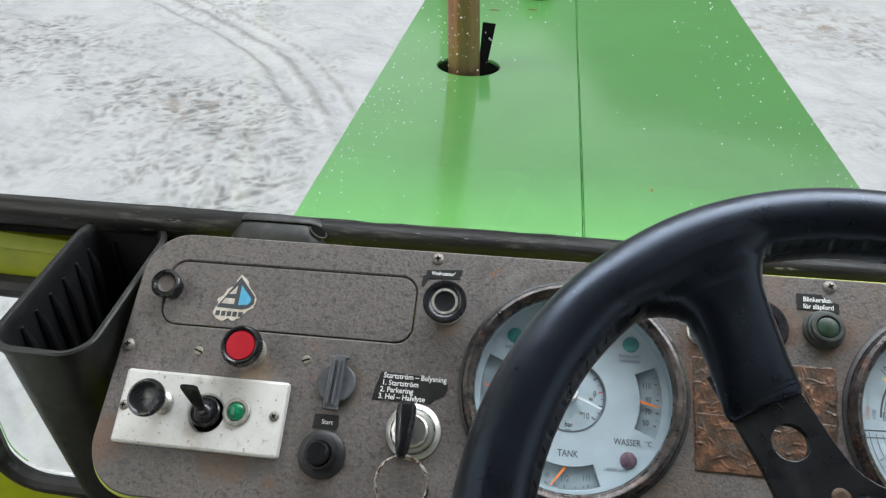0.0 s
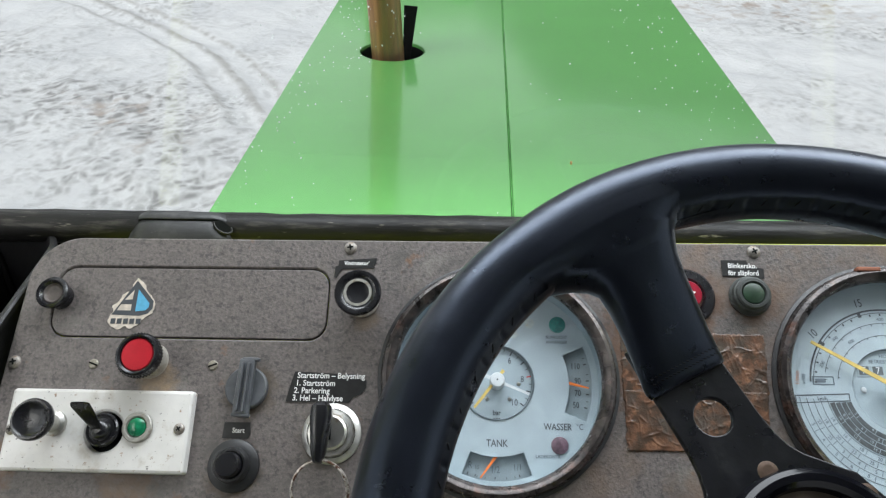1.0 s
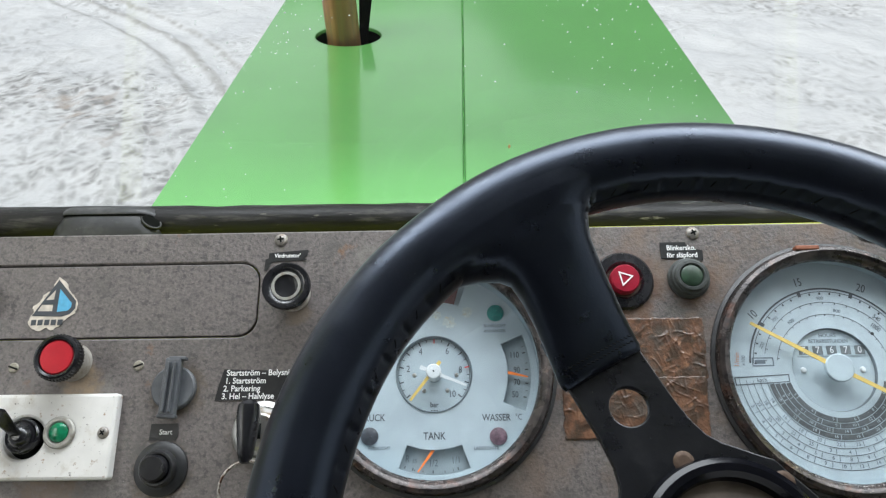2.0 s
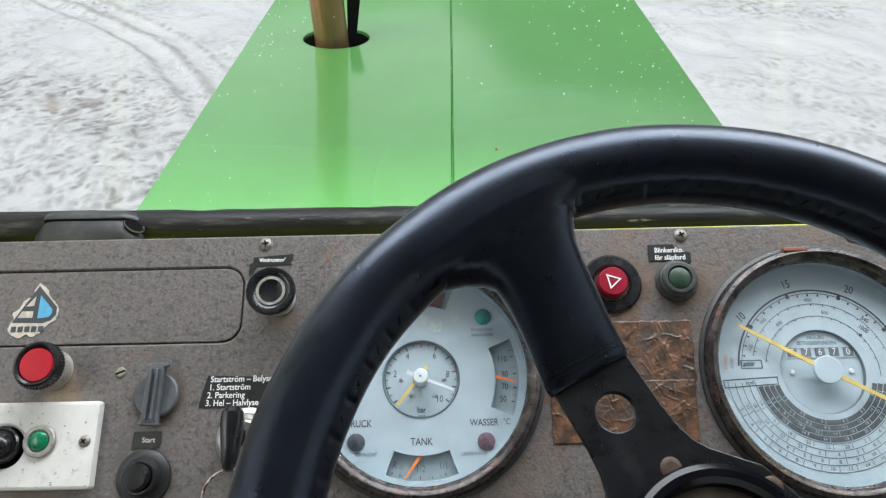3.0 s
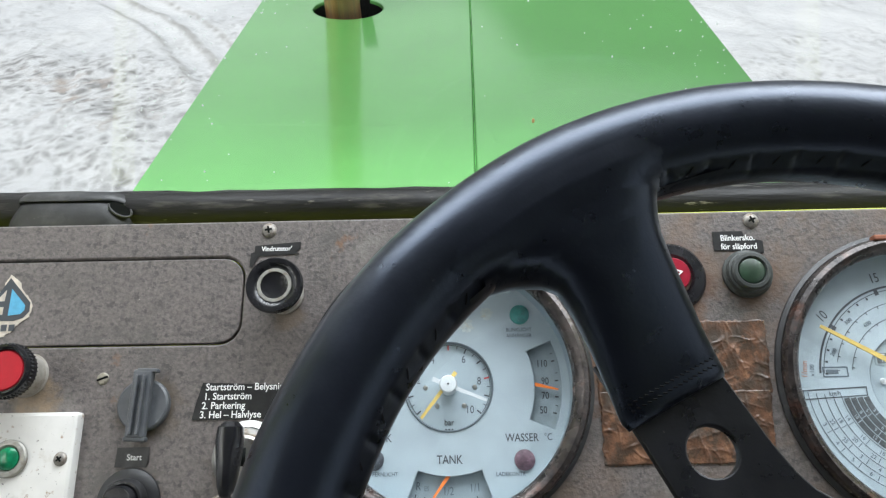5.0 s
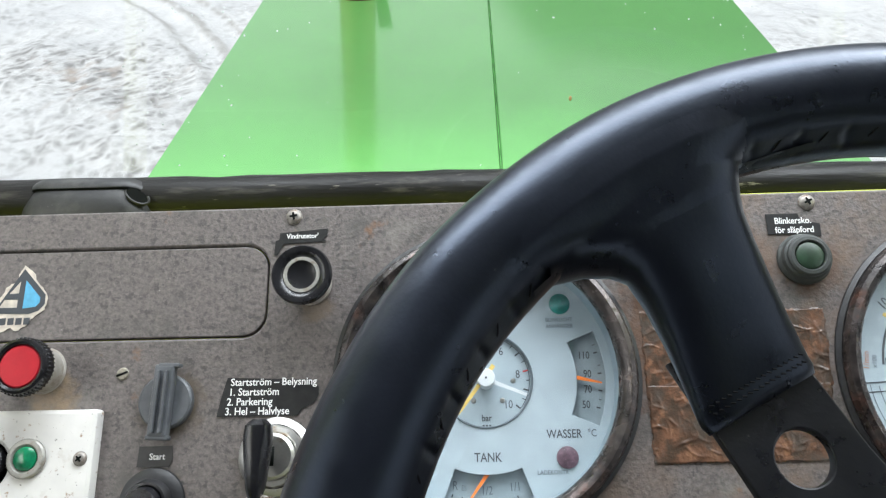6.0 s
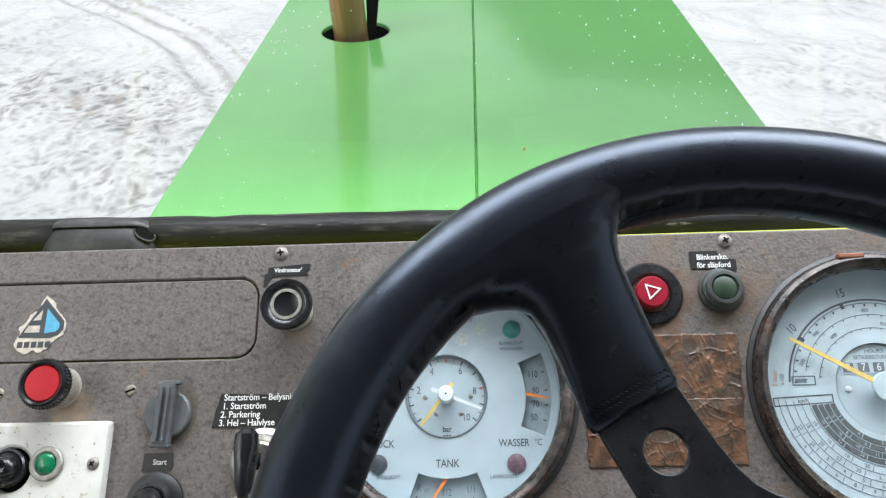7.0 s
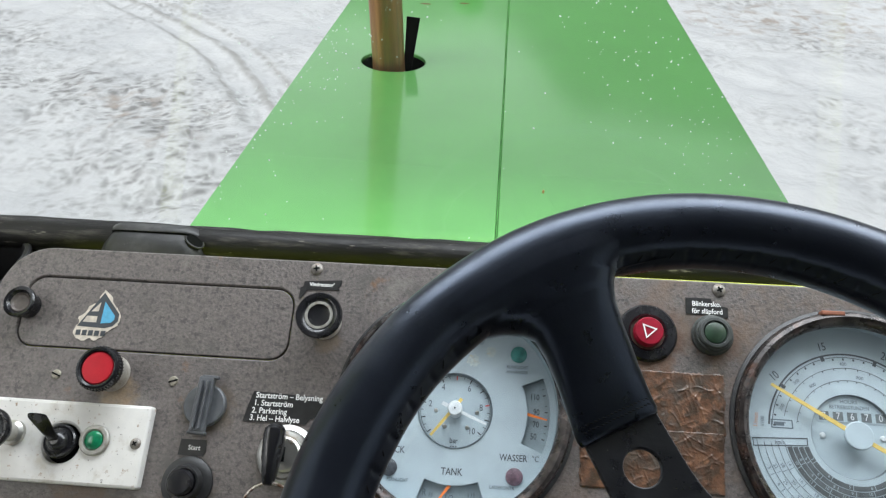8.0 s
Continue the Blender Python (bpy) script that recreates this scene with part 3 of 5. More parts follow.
def cab_front():
    foot = rrect(-0.515, 1.204, -0.2, 1.5, 0.05)
    foot2 = rrect(0.5, 1.215, 0.78, 1.5, 0.05)
    bm = plate([(X0, Z0), (X1, Z0), (X1, 1.586), (X0, 1.586)], (foot, foot2), -0.006, 0.0, 0.0)
    bmesh.ops.transform(bm, matrix=Matrix.Translation((0, YF, 0)) @ Matrix.Rotation(radians(90), 4, "X"), verts=bm.verts)
    wall = thing("wall_front", "lime painted sheet metal front of the cab below the windscreen", "cab wall", kind="structure", bm=bm, mat=LIME)
    crease = plate([(X0 + 0.01, 0), (-0.232, 0), (-0.232, 0.016), (X0 + 0.01, 0.02)], (), 0.0, 0.004, 0.0015)
    bmesh.ops.transform(crease, matrix=Matrix.Translation((0, YF - 0.003, 1.53)) @ Matrix.Rotation(radians(2.2), 4, "Y") @ Matrix.Rotation(radians(90), 4, "X"), verts=crease.verts)
    part("pressed_fold", crease, LIME, wall)
    # Near-black stands in for the shade on the ledge under the seal.
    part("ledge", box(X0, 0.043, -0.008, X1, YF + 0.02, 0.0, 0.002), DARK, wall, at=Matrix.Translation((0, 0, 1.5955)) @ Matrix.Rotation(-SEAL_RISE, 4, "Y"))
    # Dark sheet added for the shade in the gap behind the dashboard.
    part("shade_sheet", box(-0.215, YF - 0.012, 1.4, 0.6, YF - 0.0015, 1.584, 0.003), DARK_SHEET, wall, "dark sheet for the shade behind the dashboard")
    for x in (0.045, 0.0585):
        part("white_bolt", lathe([(0.0, 0.004), (0.0024, 0.0035), (0.0036, 0.0018), (0.0036, 0)], 10), OFFWHITE, wall, "small white bolt head", at=Matrix.Translation((x, 0.0405, 1.5985)) @ Matrix.Rotation(radians(60), 4, "X"))
    for k, (hole, nm) in enumerate(((foot, "window_2"), (foot2, "window_3"))):
        pts = [(x, YF - 0.004, z) for x, z in hole]
        seal = thing(nm, "low foot window in a black rubber seal", "window", kind="structure")
        part("rubber_seal", tube(pts, 0.0115, 10, True), RUBBER, seal)
        pane = plate(hole, (), -0.002, 0.002)
        bmesh.ops.transform(pane, matrix=Matrix.Translation((0, YF + 0.014, 0)) @ Matrix.Rotation(radians(90), 4, "X"), verts=pane.verts)
        part("pane", pane, PANE, seal).visible_shadow = False


def side_wall(nm, x, sign):
    win = rrect(Y0 + 0.06, 1.08, 0.03, 2.4, 0.05)
    bm = plate([(Y0, Z0), (YF, Z0), (YF, 1.6), (LEAN_Y, 2.36), (LEAN_Y, Z1), (Y0, Z1)], (win,), -0.03, 0.0)
    m = Matrix(((0, 0, -sign, x), (1, 0, 0, 0), (0, 1, 0, 0), (0, 0, 0, 1)))
    bmesh.ops.transform(bm, matrix=m, verts=bm.verts)
    thing(nm, "lime cab side with a large window", "cab wall", kind="structure", bm=bm, mat=LIME)
    pane = plate(win, (), -0.017, -0.013)
    bmesh.ops.transform(pane, matrix=m, verts=pane.verts)
    ob = thing("window_4" if sign < 0 else "window_5", "large clear side window of the cab", "window", kind="structure", bm=pane, mat=PANE)
    ob.visible_shadow = False


cab_front()
side_wall("wall_left", X0, 1)
side_wall("wall_right", X1, -1)
# Behind the seat, unseen, a wide gap above a low panel lets sky in.
thing("wall_back", "unseen low lime rear panel under the gap that lets sky in", "cab wall", kind="structure", bm=box(X0, Y0 - 0.03, Z0, X1, Y0, 1.25, 0.004), mat=LIME)
# Unseen dark panel, added to block bright reflections in the windscreen.
thing("wall_back_blocker", "unseen dark panel, added to block reflections in the windscreen", "cab wall", kind="structure", bm=box(X0, Y0 - 0.03, 1.92, X1, Y0, Z1, 0.004), mat=DARK_SHEET)
# Unseen roof closes the cab; its grey is set to bounce light down.
thing("ceiling", "unseen grey cab roof over the driver", "cab roof", kind="structure", bm=box(X0, Y0, Z1, X1, LEAN_Y + 0.04, Z1 + 0.05, 0.01), mat=ROOF_LINER)
thing("floor", "dark rubber cab floor", "cab floor", kind="structure", bm=box(X0, Y0 - 0.03, Z0 - 0.04, X1, YF + 0.03, Z0, 0.004), mat=RUBBER)

# The windscreen leans forward out of its rubber seal.


RUSTY_DROP = material("orange_speck", (0.6, 0.4, 0.16), 0.6)


def windscreen():
    ws = thing("window_1", "clear windscreen with fine water drops in a black rubber seal", "windscreen", kind="structure")
    lo, hi = SEAL_Z, 2.36
    length = math.hypot(hi - lo, WS_LEAN * (hi - lo))
    turn = Matrix.Translation((0, SEAL_Y + 0.006, lo)) @ Matrix.Rotation(-math.atan(WS_LEAN), 4, "X") @ Matrix.Rotation(radians(90), 4, "X")
    pane = plate([(X0 + 0.03, 0), (X1 - 0.03, 0), (X1 - 0.03, length), (X0 + 0.03, length)], (), -0.0025, 0.0025)
    part("pane", pane, PANE, ws, at=turn).visible_shadow = False
    rnd = random.Random(11)
    pts = [(x, SEAL_Y + 0.0012 * noise.noise(Vector((x * 9, 0, 0))), SEAL_Z + SEAL_RISE * x) for x in [X0 + 0.02 * i for i in range(84)]]
    part("rubber_seal", tube(pts, 0.0125, 20), SEAL, ws)
    part("seal_lip", tube([(x, y + 0.011, z + 0.0044 + 0.0008 * noise.noise(Vector((x * 40, 3, 0)))) for x, y, z in pts], [0.0042 + 0.0008 * noise.noise(Vector((x * 60, 8, 0))) for x, _, _ in pts], 10), SEAL, ws)
    # Drops cling to the glass in two loose drifts and thinly between them.
    spots = []
    for n, xa, ha, xb, hb, s in ((190, -0.12, 0.03, 0.03, 0.21, 0.022), (160, 0.31, 0.07, 0.17, 0.2, 0.024), (70, -0.02, 0.13, 0.03, 0.2, 0.02), (110, -0.3, 0.12, 0.45, 0.16, 0.07)):
        for _ in range(n):
            k = rnd.random()
            spots.append((xa + (xb - xa) * k + rnd.gauss(0, s), max(0.015, ha + (hb - ha) * k + rnd.gauss(0, s)), rnd.choice((0.0003, 0.0003, 0.0004, 0.00048, 0.00062))))
    bm = bmesh.new()
    for x, h, r in spots:
        stretch = rnd.uniform(0.8, 1.5)
        join(bm, lathe([(0, r * 0.6), (r * 0.35, r * 0.55), (r * 0.7, r * 0.36), (r, 0.0)], 8), Matrix.Translation((x, h, -0.0036)) @ Matrix.Rotation(rnd.uniform(0, 6), 4, "Z") @ Matrix.Diagonal((stretch, 1 / stretch, 1, 1)))
    ob = part("water_drops", bm, DROP, ws, "small water drops, coloured white for the sky in them", at=turn)
    ob.visible_shadow = False
    tagged(ob, kind="stuff")
    bmesh_spot = lathe([(0, 0.0003), (0.001, 0.0002), (0.0015, 0)], 9)
    part("rust_speck", bmesh_spot, RUSTY_DROP, ws, "small orange speck", at=turn @ Matrix.Translation((0.1542, 0.0555, 0.0027)) @ Matrix.Diagonal((0.6, 1, 1, 1)))


windscreen()


# ---- the dashboard: x along the panel, y up its slope, z out of its face ----
DASH = Matrix(((0.99939, -0.021, -0.02787, 0), (0, 0.79864, -0.60182, 0), (0.0349, 0.60145, 0.79815, 1.62374), (0, 0, 0, 1)))
G1, G2 = (0.1004, -0.0871), (0.3518, -0.089)


def on_dash(u, v, w=0.0, turn=0.0):
    return DASH @ Matrix.Translation((u, v, w)) @ Matrix.Rotation(radians(turn), 4, "Z")


def dash_panel():
    pan = thing("dashboard", "grey hammered metal dashboard on a lime sheet metal box", "dashboard", DASH)
    top, bottom, left, right = 0.006, -0.184, -0.2215, 0.475
    out = ring_pts(right - 0.035, top - 0.035, 0.035, 8, 0, radians(90)) + ring_pts(left + 0.034, top - 0.034, 0.034, 14, radians(90), radians(180))
    out += ring_pts(left - 0.005 + 0.036, bottom + 0.036, 0.036, 14, radians(180), radians(270)) + ring_pts(right - 0.035, bottom + 0.035, 0.035, 8, radians(270), radians(360))
    door = rrect(-0.2, -0.0648, -0.0122, -0.0152, 0.0125)
    sheet = plate(out, (door, ring_pts(*G1, 0.0715, 64), ring_pts(*G2, 0.0735, 64)), -0.005, 0.0, 0.0012)
    part("sheet", sheet, PANEL, pan, angle=50)
    part("glovebox_door", plate(rrect(-0.1991, -0.0639, -0.0131, -0.0161, 0.0117), (), -0.004, -0.0003, 0.0006), PANEL, pan, "flush grey access door with a dark gap round it")
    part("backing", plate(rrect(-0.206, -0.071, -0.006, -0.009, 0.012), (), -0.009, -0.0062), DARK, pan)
    return pan, out


DASHBOARD, PANEL_OUT = dash_panel()


def dash_body():
    """The lime painted box that carries the panel."""
    body = DASHBOARD
    top = [(0.14, 0.008), (0.12, 0.006)]
    grown = [(x * 1.004 + (0.0008 if x > 0 else -0.0012), y + ((0.0027 if x > 0.1 else 0.0) if y > -0.09 else -0.0022)) for x, y in PANEL_OUT]
    grown = grown[:8] + top + grown[8:]
    hood_holes = (ring_pts(*G1, 0.078, 40), ring_pts(*G2, 0.08, 40))
    part("lime_shell", plate(grown, hood_holes, -0.05, -0.0056, 0.001), LIME, body)
    part("back_cover", plate([(-0.2, -0.17), (0.46, -0.17), (0.46, -0.01), (-0.2, -0.01)], (), -0.085, -0.0505), DARK, body)


dash_body()


def wiper_cover():
    """The black moulded cover that sits over the seal behind the panel."""
    cov = thing("wiper_cover", "dusty black moulded plastic cover over the windscreen seal", "cover")
    # Length, height and how far the front leans back towards each end.
    ends = ((-0.1775, 0.3, 0.012), (-0.1765, 0.52, 0.009), (-0.173, 0.72, 0.006), (-0.1665, 0.9, 0.002), (-0.161, 0.985, 0.0), (-0.156, 1.0, 0.0), (-0.113, 1.0, 0.0), (-0.107, 0.95, 0.0005), (-0.102, 0.86, 0.0018), (-0.0975, 0.72, 0.004), (-0.0948, 0.54, 0.007), (-0.094, 0.35, 0.01))
    section = ((0.0195, 0.0), (0.021, 0.012), (0.0245, 0.019), (0.03, 0.0248), (0.036, 0.0281), (0.0405, 0.0293), (0.0445, 0.0295), (0.048, 0.027), (0.0485, 0.0))
    rows = []
    for x, h, back in ends:
        z0 = 1.5895 + SEAL_RISE * x
        rows.append([(x, y + back * (1 - 0.5 * k / len(section)), z0 + dz * h) for k, (y, dz) in enumerate(section)])
    part("shell", loft(rows), BLACK_MATT, cov, angle=24)
    # A thin lid lies on top and laps over the front, coloured paler than the shell.
    lid = []
    for x, in_, up in ((-0.1672, 0.004, -0.0026), (-0.163, 0.001, -0.0006), (-0.159, 0.0, 0.0), (-0.113, 0.0, 0.0), (-0.1085, 0.0006, -0.0004), (-0.1035, 0.002, -0.0022), (-0.0995, 0.004, -0.0052)):
        z0 = 1.6203 + SEAL_RISE * x + up
        lid.append([(x, 0.0412 + in_ * 0.7, z0 - 0.0006), (x, 0.0408 + in_ * 0.7, z0 + 0.0002), (x, 0.0415 + in_ * 0.7, z0 + 0.0009), (x, 0.0455, z0 + 0.0016), (x, 0.0495, z0 + 0.0012), (x, 0.0495, z0 - 0.001)])
    part("lid", loft(lid), LID, cov, "dusty lid, coloured paler than the shell", angle=50)
    # A dark tube drawn for the shade in the gap under the lid.
    part("lid_shade_strip", tube([(row[0][0], row[0][1] + 0.0001, row[0][2] - 0.0004) for row in lid], 0.0008, 8), DARK, cov, "dark strip for the shade under the lid")
    z = Vector((0.3, -0.6, 0.74)).normalized()
    x = Vector((0.7, 0.05, -0.7))
    x = (x - z * x.dot(z)).normalized()
    y = z.cross(x)
    lip = Matrix.Translation((-0.1012, 0.0368, 1.6138)) @ Matrix((x, y, z)).transposed().to_4x4()
    # A flat dark oval laid on for the shade inside the opening.
    part("end_hole", plate([(0.0068 * math.cos(q), 0.0034 * math.sin(q)) for q in [2 * math.pi * i / 28 for i in range(28)]], (), -0.003, 0.0), DARK, cov, "flat dark oval for the shaded opening", at=lip)
    part("hole_lip", tube([(0.0072 * math.cos(q), 0.0038 * math.sin(q), -0.0004) for q in [math.pi + math.pi * 1.25 * i / 20 for i in range(21)]], 0.0008, 8), BLACK_MATT, cov, at=lip)


SLEEVE = material("pale_grey_sleeve", (0.32, 0.3, 0.265), 0.5, 0.2, (90, 0.2), ((0.14, 0.1, 0.07), 90, 0.52, 0.7), (500, 0.0001, 2.0))
PALE_RING = material("pale_worn_ring", (0.32, 0.31, 0.28), 0.45, 0.3, (200, 0.2), ((0.2, 0.16, 0.12), 150, 0.58, 0.72))
LID = material("dusty_black_lid", (0.028, 0.0285, 0.029), 0.42, 0.0, (60, 0.2), ((0.09, 0.088, 0.085), 40, 0.5, 0.75), (300, 0.0001, 3.0))
BLACK_MATT = material("matt_black_moulding", (0.021, 0.0212, 0.0215), 0.5, 0.0, (60, 0.2), [((0.065, 0.063, 0.06), 30, 0.52, 0.78), ((0.11, 0.105, 0.1), 240, 0.66, 0.74)], (300, 0.0001, 3.0), rough_var=0.1)
wiper_cover()


def document_bin():
    b = thing("plastic_bin", "black ribbed plastic bin hung beside the dashboard", "bin")
    zt, depth = 1.5815, 0.19

    def loop(z, inset, off):
        f = (zt - z) / depth
        x0, x1, y0, y1 = -0.302 + 0.004 * f + off, -0.2295 - 0.012 * f - off, -0.098 + 0.022 * f + off, 0.0445 - 0.006 * f - off
        tilt = 0.125
        return [(x, y, z + (tilt * (y - y0) if inset else tilt * (y - y0))) for x, y in rrect(x0, y0, x1, y1, max(0.02 - off, 0.004), 8)]

    rows = [loop(zt - depth, 0, 0.0), loop(zt - 0.02, 0, 0.0), loop(zt - 0.006, 0, 0.0), loop(zt - 0.005, 0, -0.0026), loop(zt - 0.001, 0, -0.0026), loop(zt + 0.0004, 0, -0.0012), loop(zt + 0.0004, 0, 0.0016), loop(zt - 0.0008, 0, 0.0026), loop(zt - 0.01, 0, 0.003), loop(zt - depth + 0.004, 0, 0.003)]
    part("tub", loft(rows), BIN, b, angle=40)
    for i in range(7):
        y = -0.084 + 0.0185 * i
        part("inner_rib", tube([(-0.2982, y, zt - 0.014 + 0.1 * (y + 0.098)), (-0.2972, y + 0.002, zt - 0.03 + 0.1 * (y + 0.098)), (-0.292, 0.0016 + 0.81 * y, zt - 0.17)], [0.0015, 0.004, 0.0042], 10), BIN, b)
    for i in range(2):
        x = -0.283 + 0.042 * i
        part("inner_rib", tube([(x, 0.0405, zt + 0.0), (x, 0.039, zt - 0.016), (x, 0.034, zt - 0.16)], [0.0012, 0.0026, 0.003], 8), BIN, b)
    part("hanger", box(-0.232, -0.03, 1.53, -0.19, 0.0, 1.534, 0.001), DARK, b)


document_bin()


def cross_screw(u, v, w=0.0, r=0.0044, turn=0.0):
    s = thing("cross_head_screw", "domed cross-head screw, slightly rusty, in the dashboard", "screw", on_dash(u, v, w, turn), "dashboard screws")
    part("head", lathe([(0, r * 0.5), (r * 0.5, r * 0.46), (r * 0.85, r * 0.27), (r, 0.0), (r, -0.001)], 24), SCREW, s)
    x = [(-0.11, 0.47), (0.11, 0.47), (0.14, 0.14), (0.47, 0.11), (0.47, -0.11), (0.14, -0.14), (0.11, -0.47), (-0.11, -0.47), (-0.14, -0.14), (-0.47, -0.11), (-0.47, 0.11), (-0.14, 0.14)]
    part("recess", plate([(a * r, c * r) for a, c in x], (), r * 0.34, r * 0.52), DARK, s)


def slot_screw(u, v, turn, r=0.0033):
    s = thing("slotted_screw", "small slotted brass-coloured screw in the dashboard", "screw", on_dash(u, v, 0, turn), "dashboard screws")
    part("head", lathe([(0, 0.0011), (r * 0.8, 0.0009), (r, 0.0003), (r, -0.0008)], 20), OLD_BRASS, s)
    part("slot", box(-r * 0.9, -0.0005, 0.0006, r * 0.9, 0.0005, 0.00125), DARK, s)


for u, v, tn in ((0.0, 0.0, 10), (0.2714, 0.0, 25), (-0.2179, -0.0822, 15)):
    cross_screw(u, v, 0.0, 0.0045, tn)
slot_screw(-0.1643, -0.0826, -20)
slot_screw(-0.0848, -0.0822, 20)


def cap_knob(u, v, r, h, label, dish=True):
    k = thing("pull_knob", label, "knob", on_dash(u, v))
    part("shaft", lathe([(r * 0.74, 0), (r * 0.74, h * 0.07), (r * 0.64, h * 0.09), (r * 0.62, h * 0.5), (r * 0.52, h * 0.58), (r * 0.52, h * 0.8)], 32), SLEEVE, k, "pale worn metal collar")
    part("cap", lathe([(r * 0.5, h * 0.76), (r * 0.8, h * 0.8), (r, h * 0.87), (r, h * 0.95), (r * 0.95, h), (r * 0.8, h * 1.005), (r * 0.63, h * 0.95), (r * 0.58, h * 0.9)], 48), BLACK, k)
    part("rim_ring", lathe([(r * 0.62, h * 0.9), (r * 0.6, h * 0.955), (r * 0.49, h * 0.955), (r * 0.47, h * 0.88)], 40), PALE_RING, k, "pale metal ring")
    part("insert", lathe([(r * 0.49, h * 0.93), (r * 0.3, h * 0.9), (0, h * 0.885)], 32), BLACK, k)
    return k


cap_knob(0.0104, -0.0376, 0.0151, 0.0228, "black pull knob with a metal ring, standing proud of the dashboard")
k = thing("lock_knob", "small black dished knob at the edge of the access door", "knob", on_dash(-0.1955, -0.0375))
part("body", lathe([(0.0085, 0), (0.0085, 0.007), (0.0107, 0.0098), (0.0107, 0.012), (0.0098, 0.013), (0.0082, 0.0125), (0.0066, 0.0103)], 40), BLACK, k)
part("dish", lathe([(0.0067, 0.0105), (0.0062, 0.0108), (0.005, 0.0098), (0, 0.0094)], 32), DUSTY, k, "dusty brown-grey dished face")


def red_button():
    b = thing("red_push_button", "round red push button in a ribbed black collar", "push button", on_dash(-0.1266, -0.0798) @ Matrix.Diagonal((0.93, 0.93, 0.75, 1)))
    part("sleeve", lathe([(0.0128, 0), (0.0128, 0.001), (0.0122, 0.002), (0.0118, 0.02)], 40), SLEEVE, b, "grey metal sleeve")
    part("collar", lathe([(0.0118, 0.0185), (0.0148, 0.0193), (0.0151, 0.0255), (0.0144, 0.0283), (0.013, 0.029), (0.0116, 0.028), (0.0112, 0.0262)], 56), BLACK, b)
    for i in range(44):
        a = 2 * math.pi * i / 44
        part("grip_rib", box(-0.0004, -0.00035, 0.0198, 0.0004, 0.00035, 0.0263), BLACK, b, at=Matrix.Rotation(a, 4, "Z") @ Matrix.Translation((0.0151, 0, 0)))
    part("face", lathe([(0.0113, 0.025), (0.0111, 0.0268), (0.0104, 0.0276), (0, 0.0281)], 48), RED, b)


red_button()


def switch_plate():
    p = thing("switch_plate", "scuffed white metal plate screwed to the dashboard", "plate", DASH)
    part("sheet", plate(rrect(-0.2105, -0.1507, -0.0922, -0.0999, 0.0022), (ring_pts(-0.1468, -0.1262, 0.0122, 32),), 0.0002, 0.0062, 0.002), PLATE, p)
    part("backing", plate(ring_pts(-0.1468, -0.1262, 0.0135, 28), (), 0.0001, 0.0004), DARK, p)
    cross_screw(-0.2062, -0.1257, 0.0062, 0.0036, 5)
    cross_screw(-0.0986, -0.1235, 0.0062, 0.0036, 40)
    k = thing("black_pull_knob", "round black pull knob on the white switch plate", "knob", on_dash(-0.1785, -0.122, 0.0062))
    part("stem", lathe([(0.0078, 0), (0.0078, 0.003), (0.0056, 0.0045), (0.0056, 0.019)], 28), STEEL, k, "bright metal stem")
    part("cap", lathe([(0.0058, 0.0145), (0.0085, 0.016), (0.0103, 0.0195), (0.0124, 0.0228), (0.0126, 0.0258), (0.0118, 0.0275), (0.0106, 0.0276), (0.009, 0.0262), (0, 0.0252)], 48), BLACK, k)
    t = thing("toggle_switch", "black toggle switch with a flat lever in the white switch plate", "toggle switch", on_dash(-0.1465, -0.1252, 0.0062))
    part("boot", lathe([(0.0096, -0.0058), (0.0096, 0.0004), (0.0104, 0.001), (0.0104, 0.0024), (0.0095, 0.0034), (0.0082, 0.003), (0.007, 0.0034), (0.0064, 0.0058), (0.0044, 0.0082), (0.0026, 0.009), (0, 0.009)], 36), BLACK, t, "round black rubber boot")
    bend = [(0, 0, 0.005), (-0.0008, 0.0022, 0.0105), (-0.0022, 0.006, 0.016), (-0.004, 0.0098, 0.0205), (-0.0052, 0.0122, 0.0232), (-0.0056, 0.0129, 0.024)]
    rows = []
    for (x, y, z), hw, ht in zip(bend, (0.0032, 0.0036, 0.0047, 0.0058, 0.0063, 0.0056), (0.0034, 0.0034, 0.0033, 0.0031, 0.0027, 0.0018)):
        rows.append([(x + hw * math.copysign(abs(math.cos(q)) ** 0.6, math.cos(q)), y + 0.75 * ht * math.copysign(abs(math.sin(q)) ** 0.7, math.sin(q)), z - 0.66 * ht * math.copysign(abs(math.sin(q)) ** 0.7, math.sin(q)) * -0.7) for q in [2 * math.pi * i / 20 for i in range(20)]])
    part("lever", loft(rows), BLACK, t)
    g = thing("green_pilot_lamp", "green pilot lamp in a rusty metal ring on the white plate", "pilot lamp", on_dash(-0.125, -0.1231, 0.0062))
    part("ring", lathe([(0.0096, 0), (0.0096, 0.0014), (0.0088, 0.0022), (0.007, 0.0025), (0.006, 0.0016), (0.0058, 0.001)], 36), PALE_RING, g)
    part("lens", lathe([(0.0059, 0.001), (0.0057, 0.0022), (0.0042, 0.0034), (0.002, 0.004), (0, 0.0041)], 32), GREEN_LENS, g)


switch_plate()


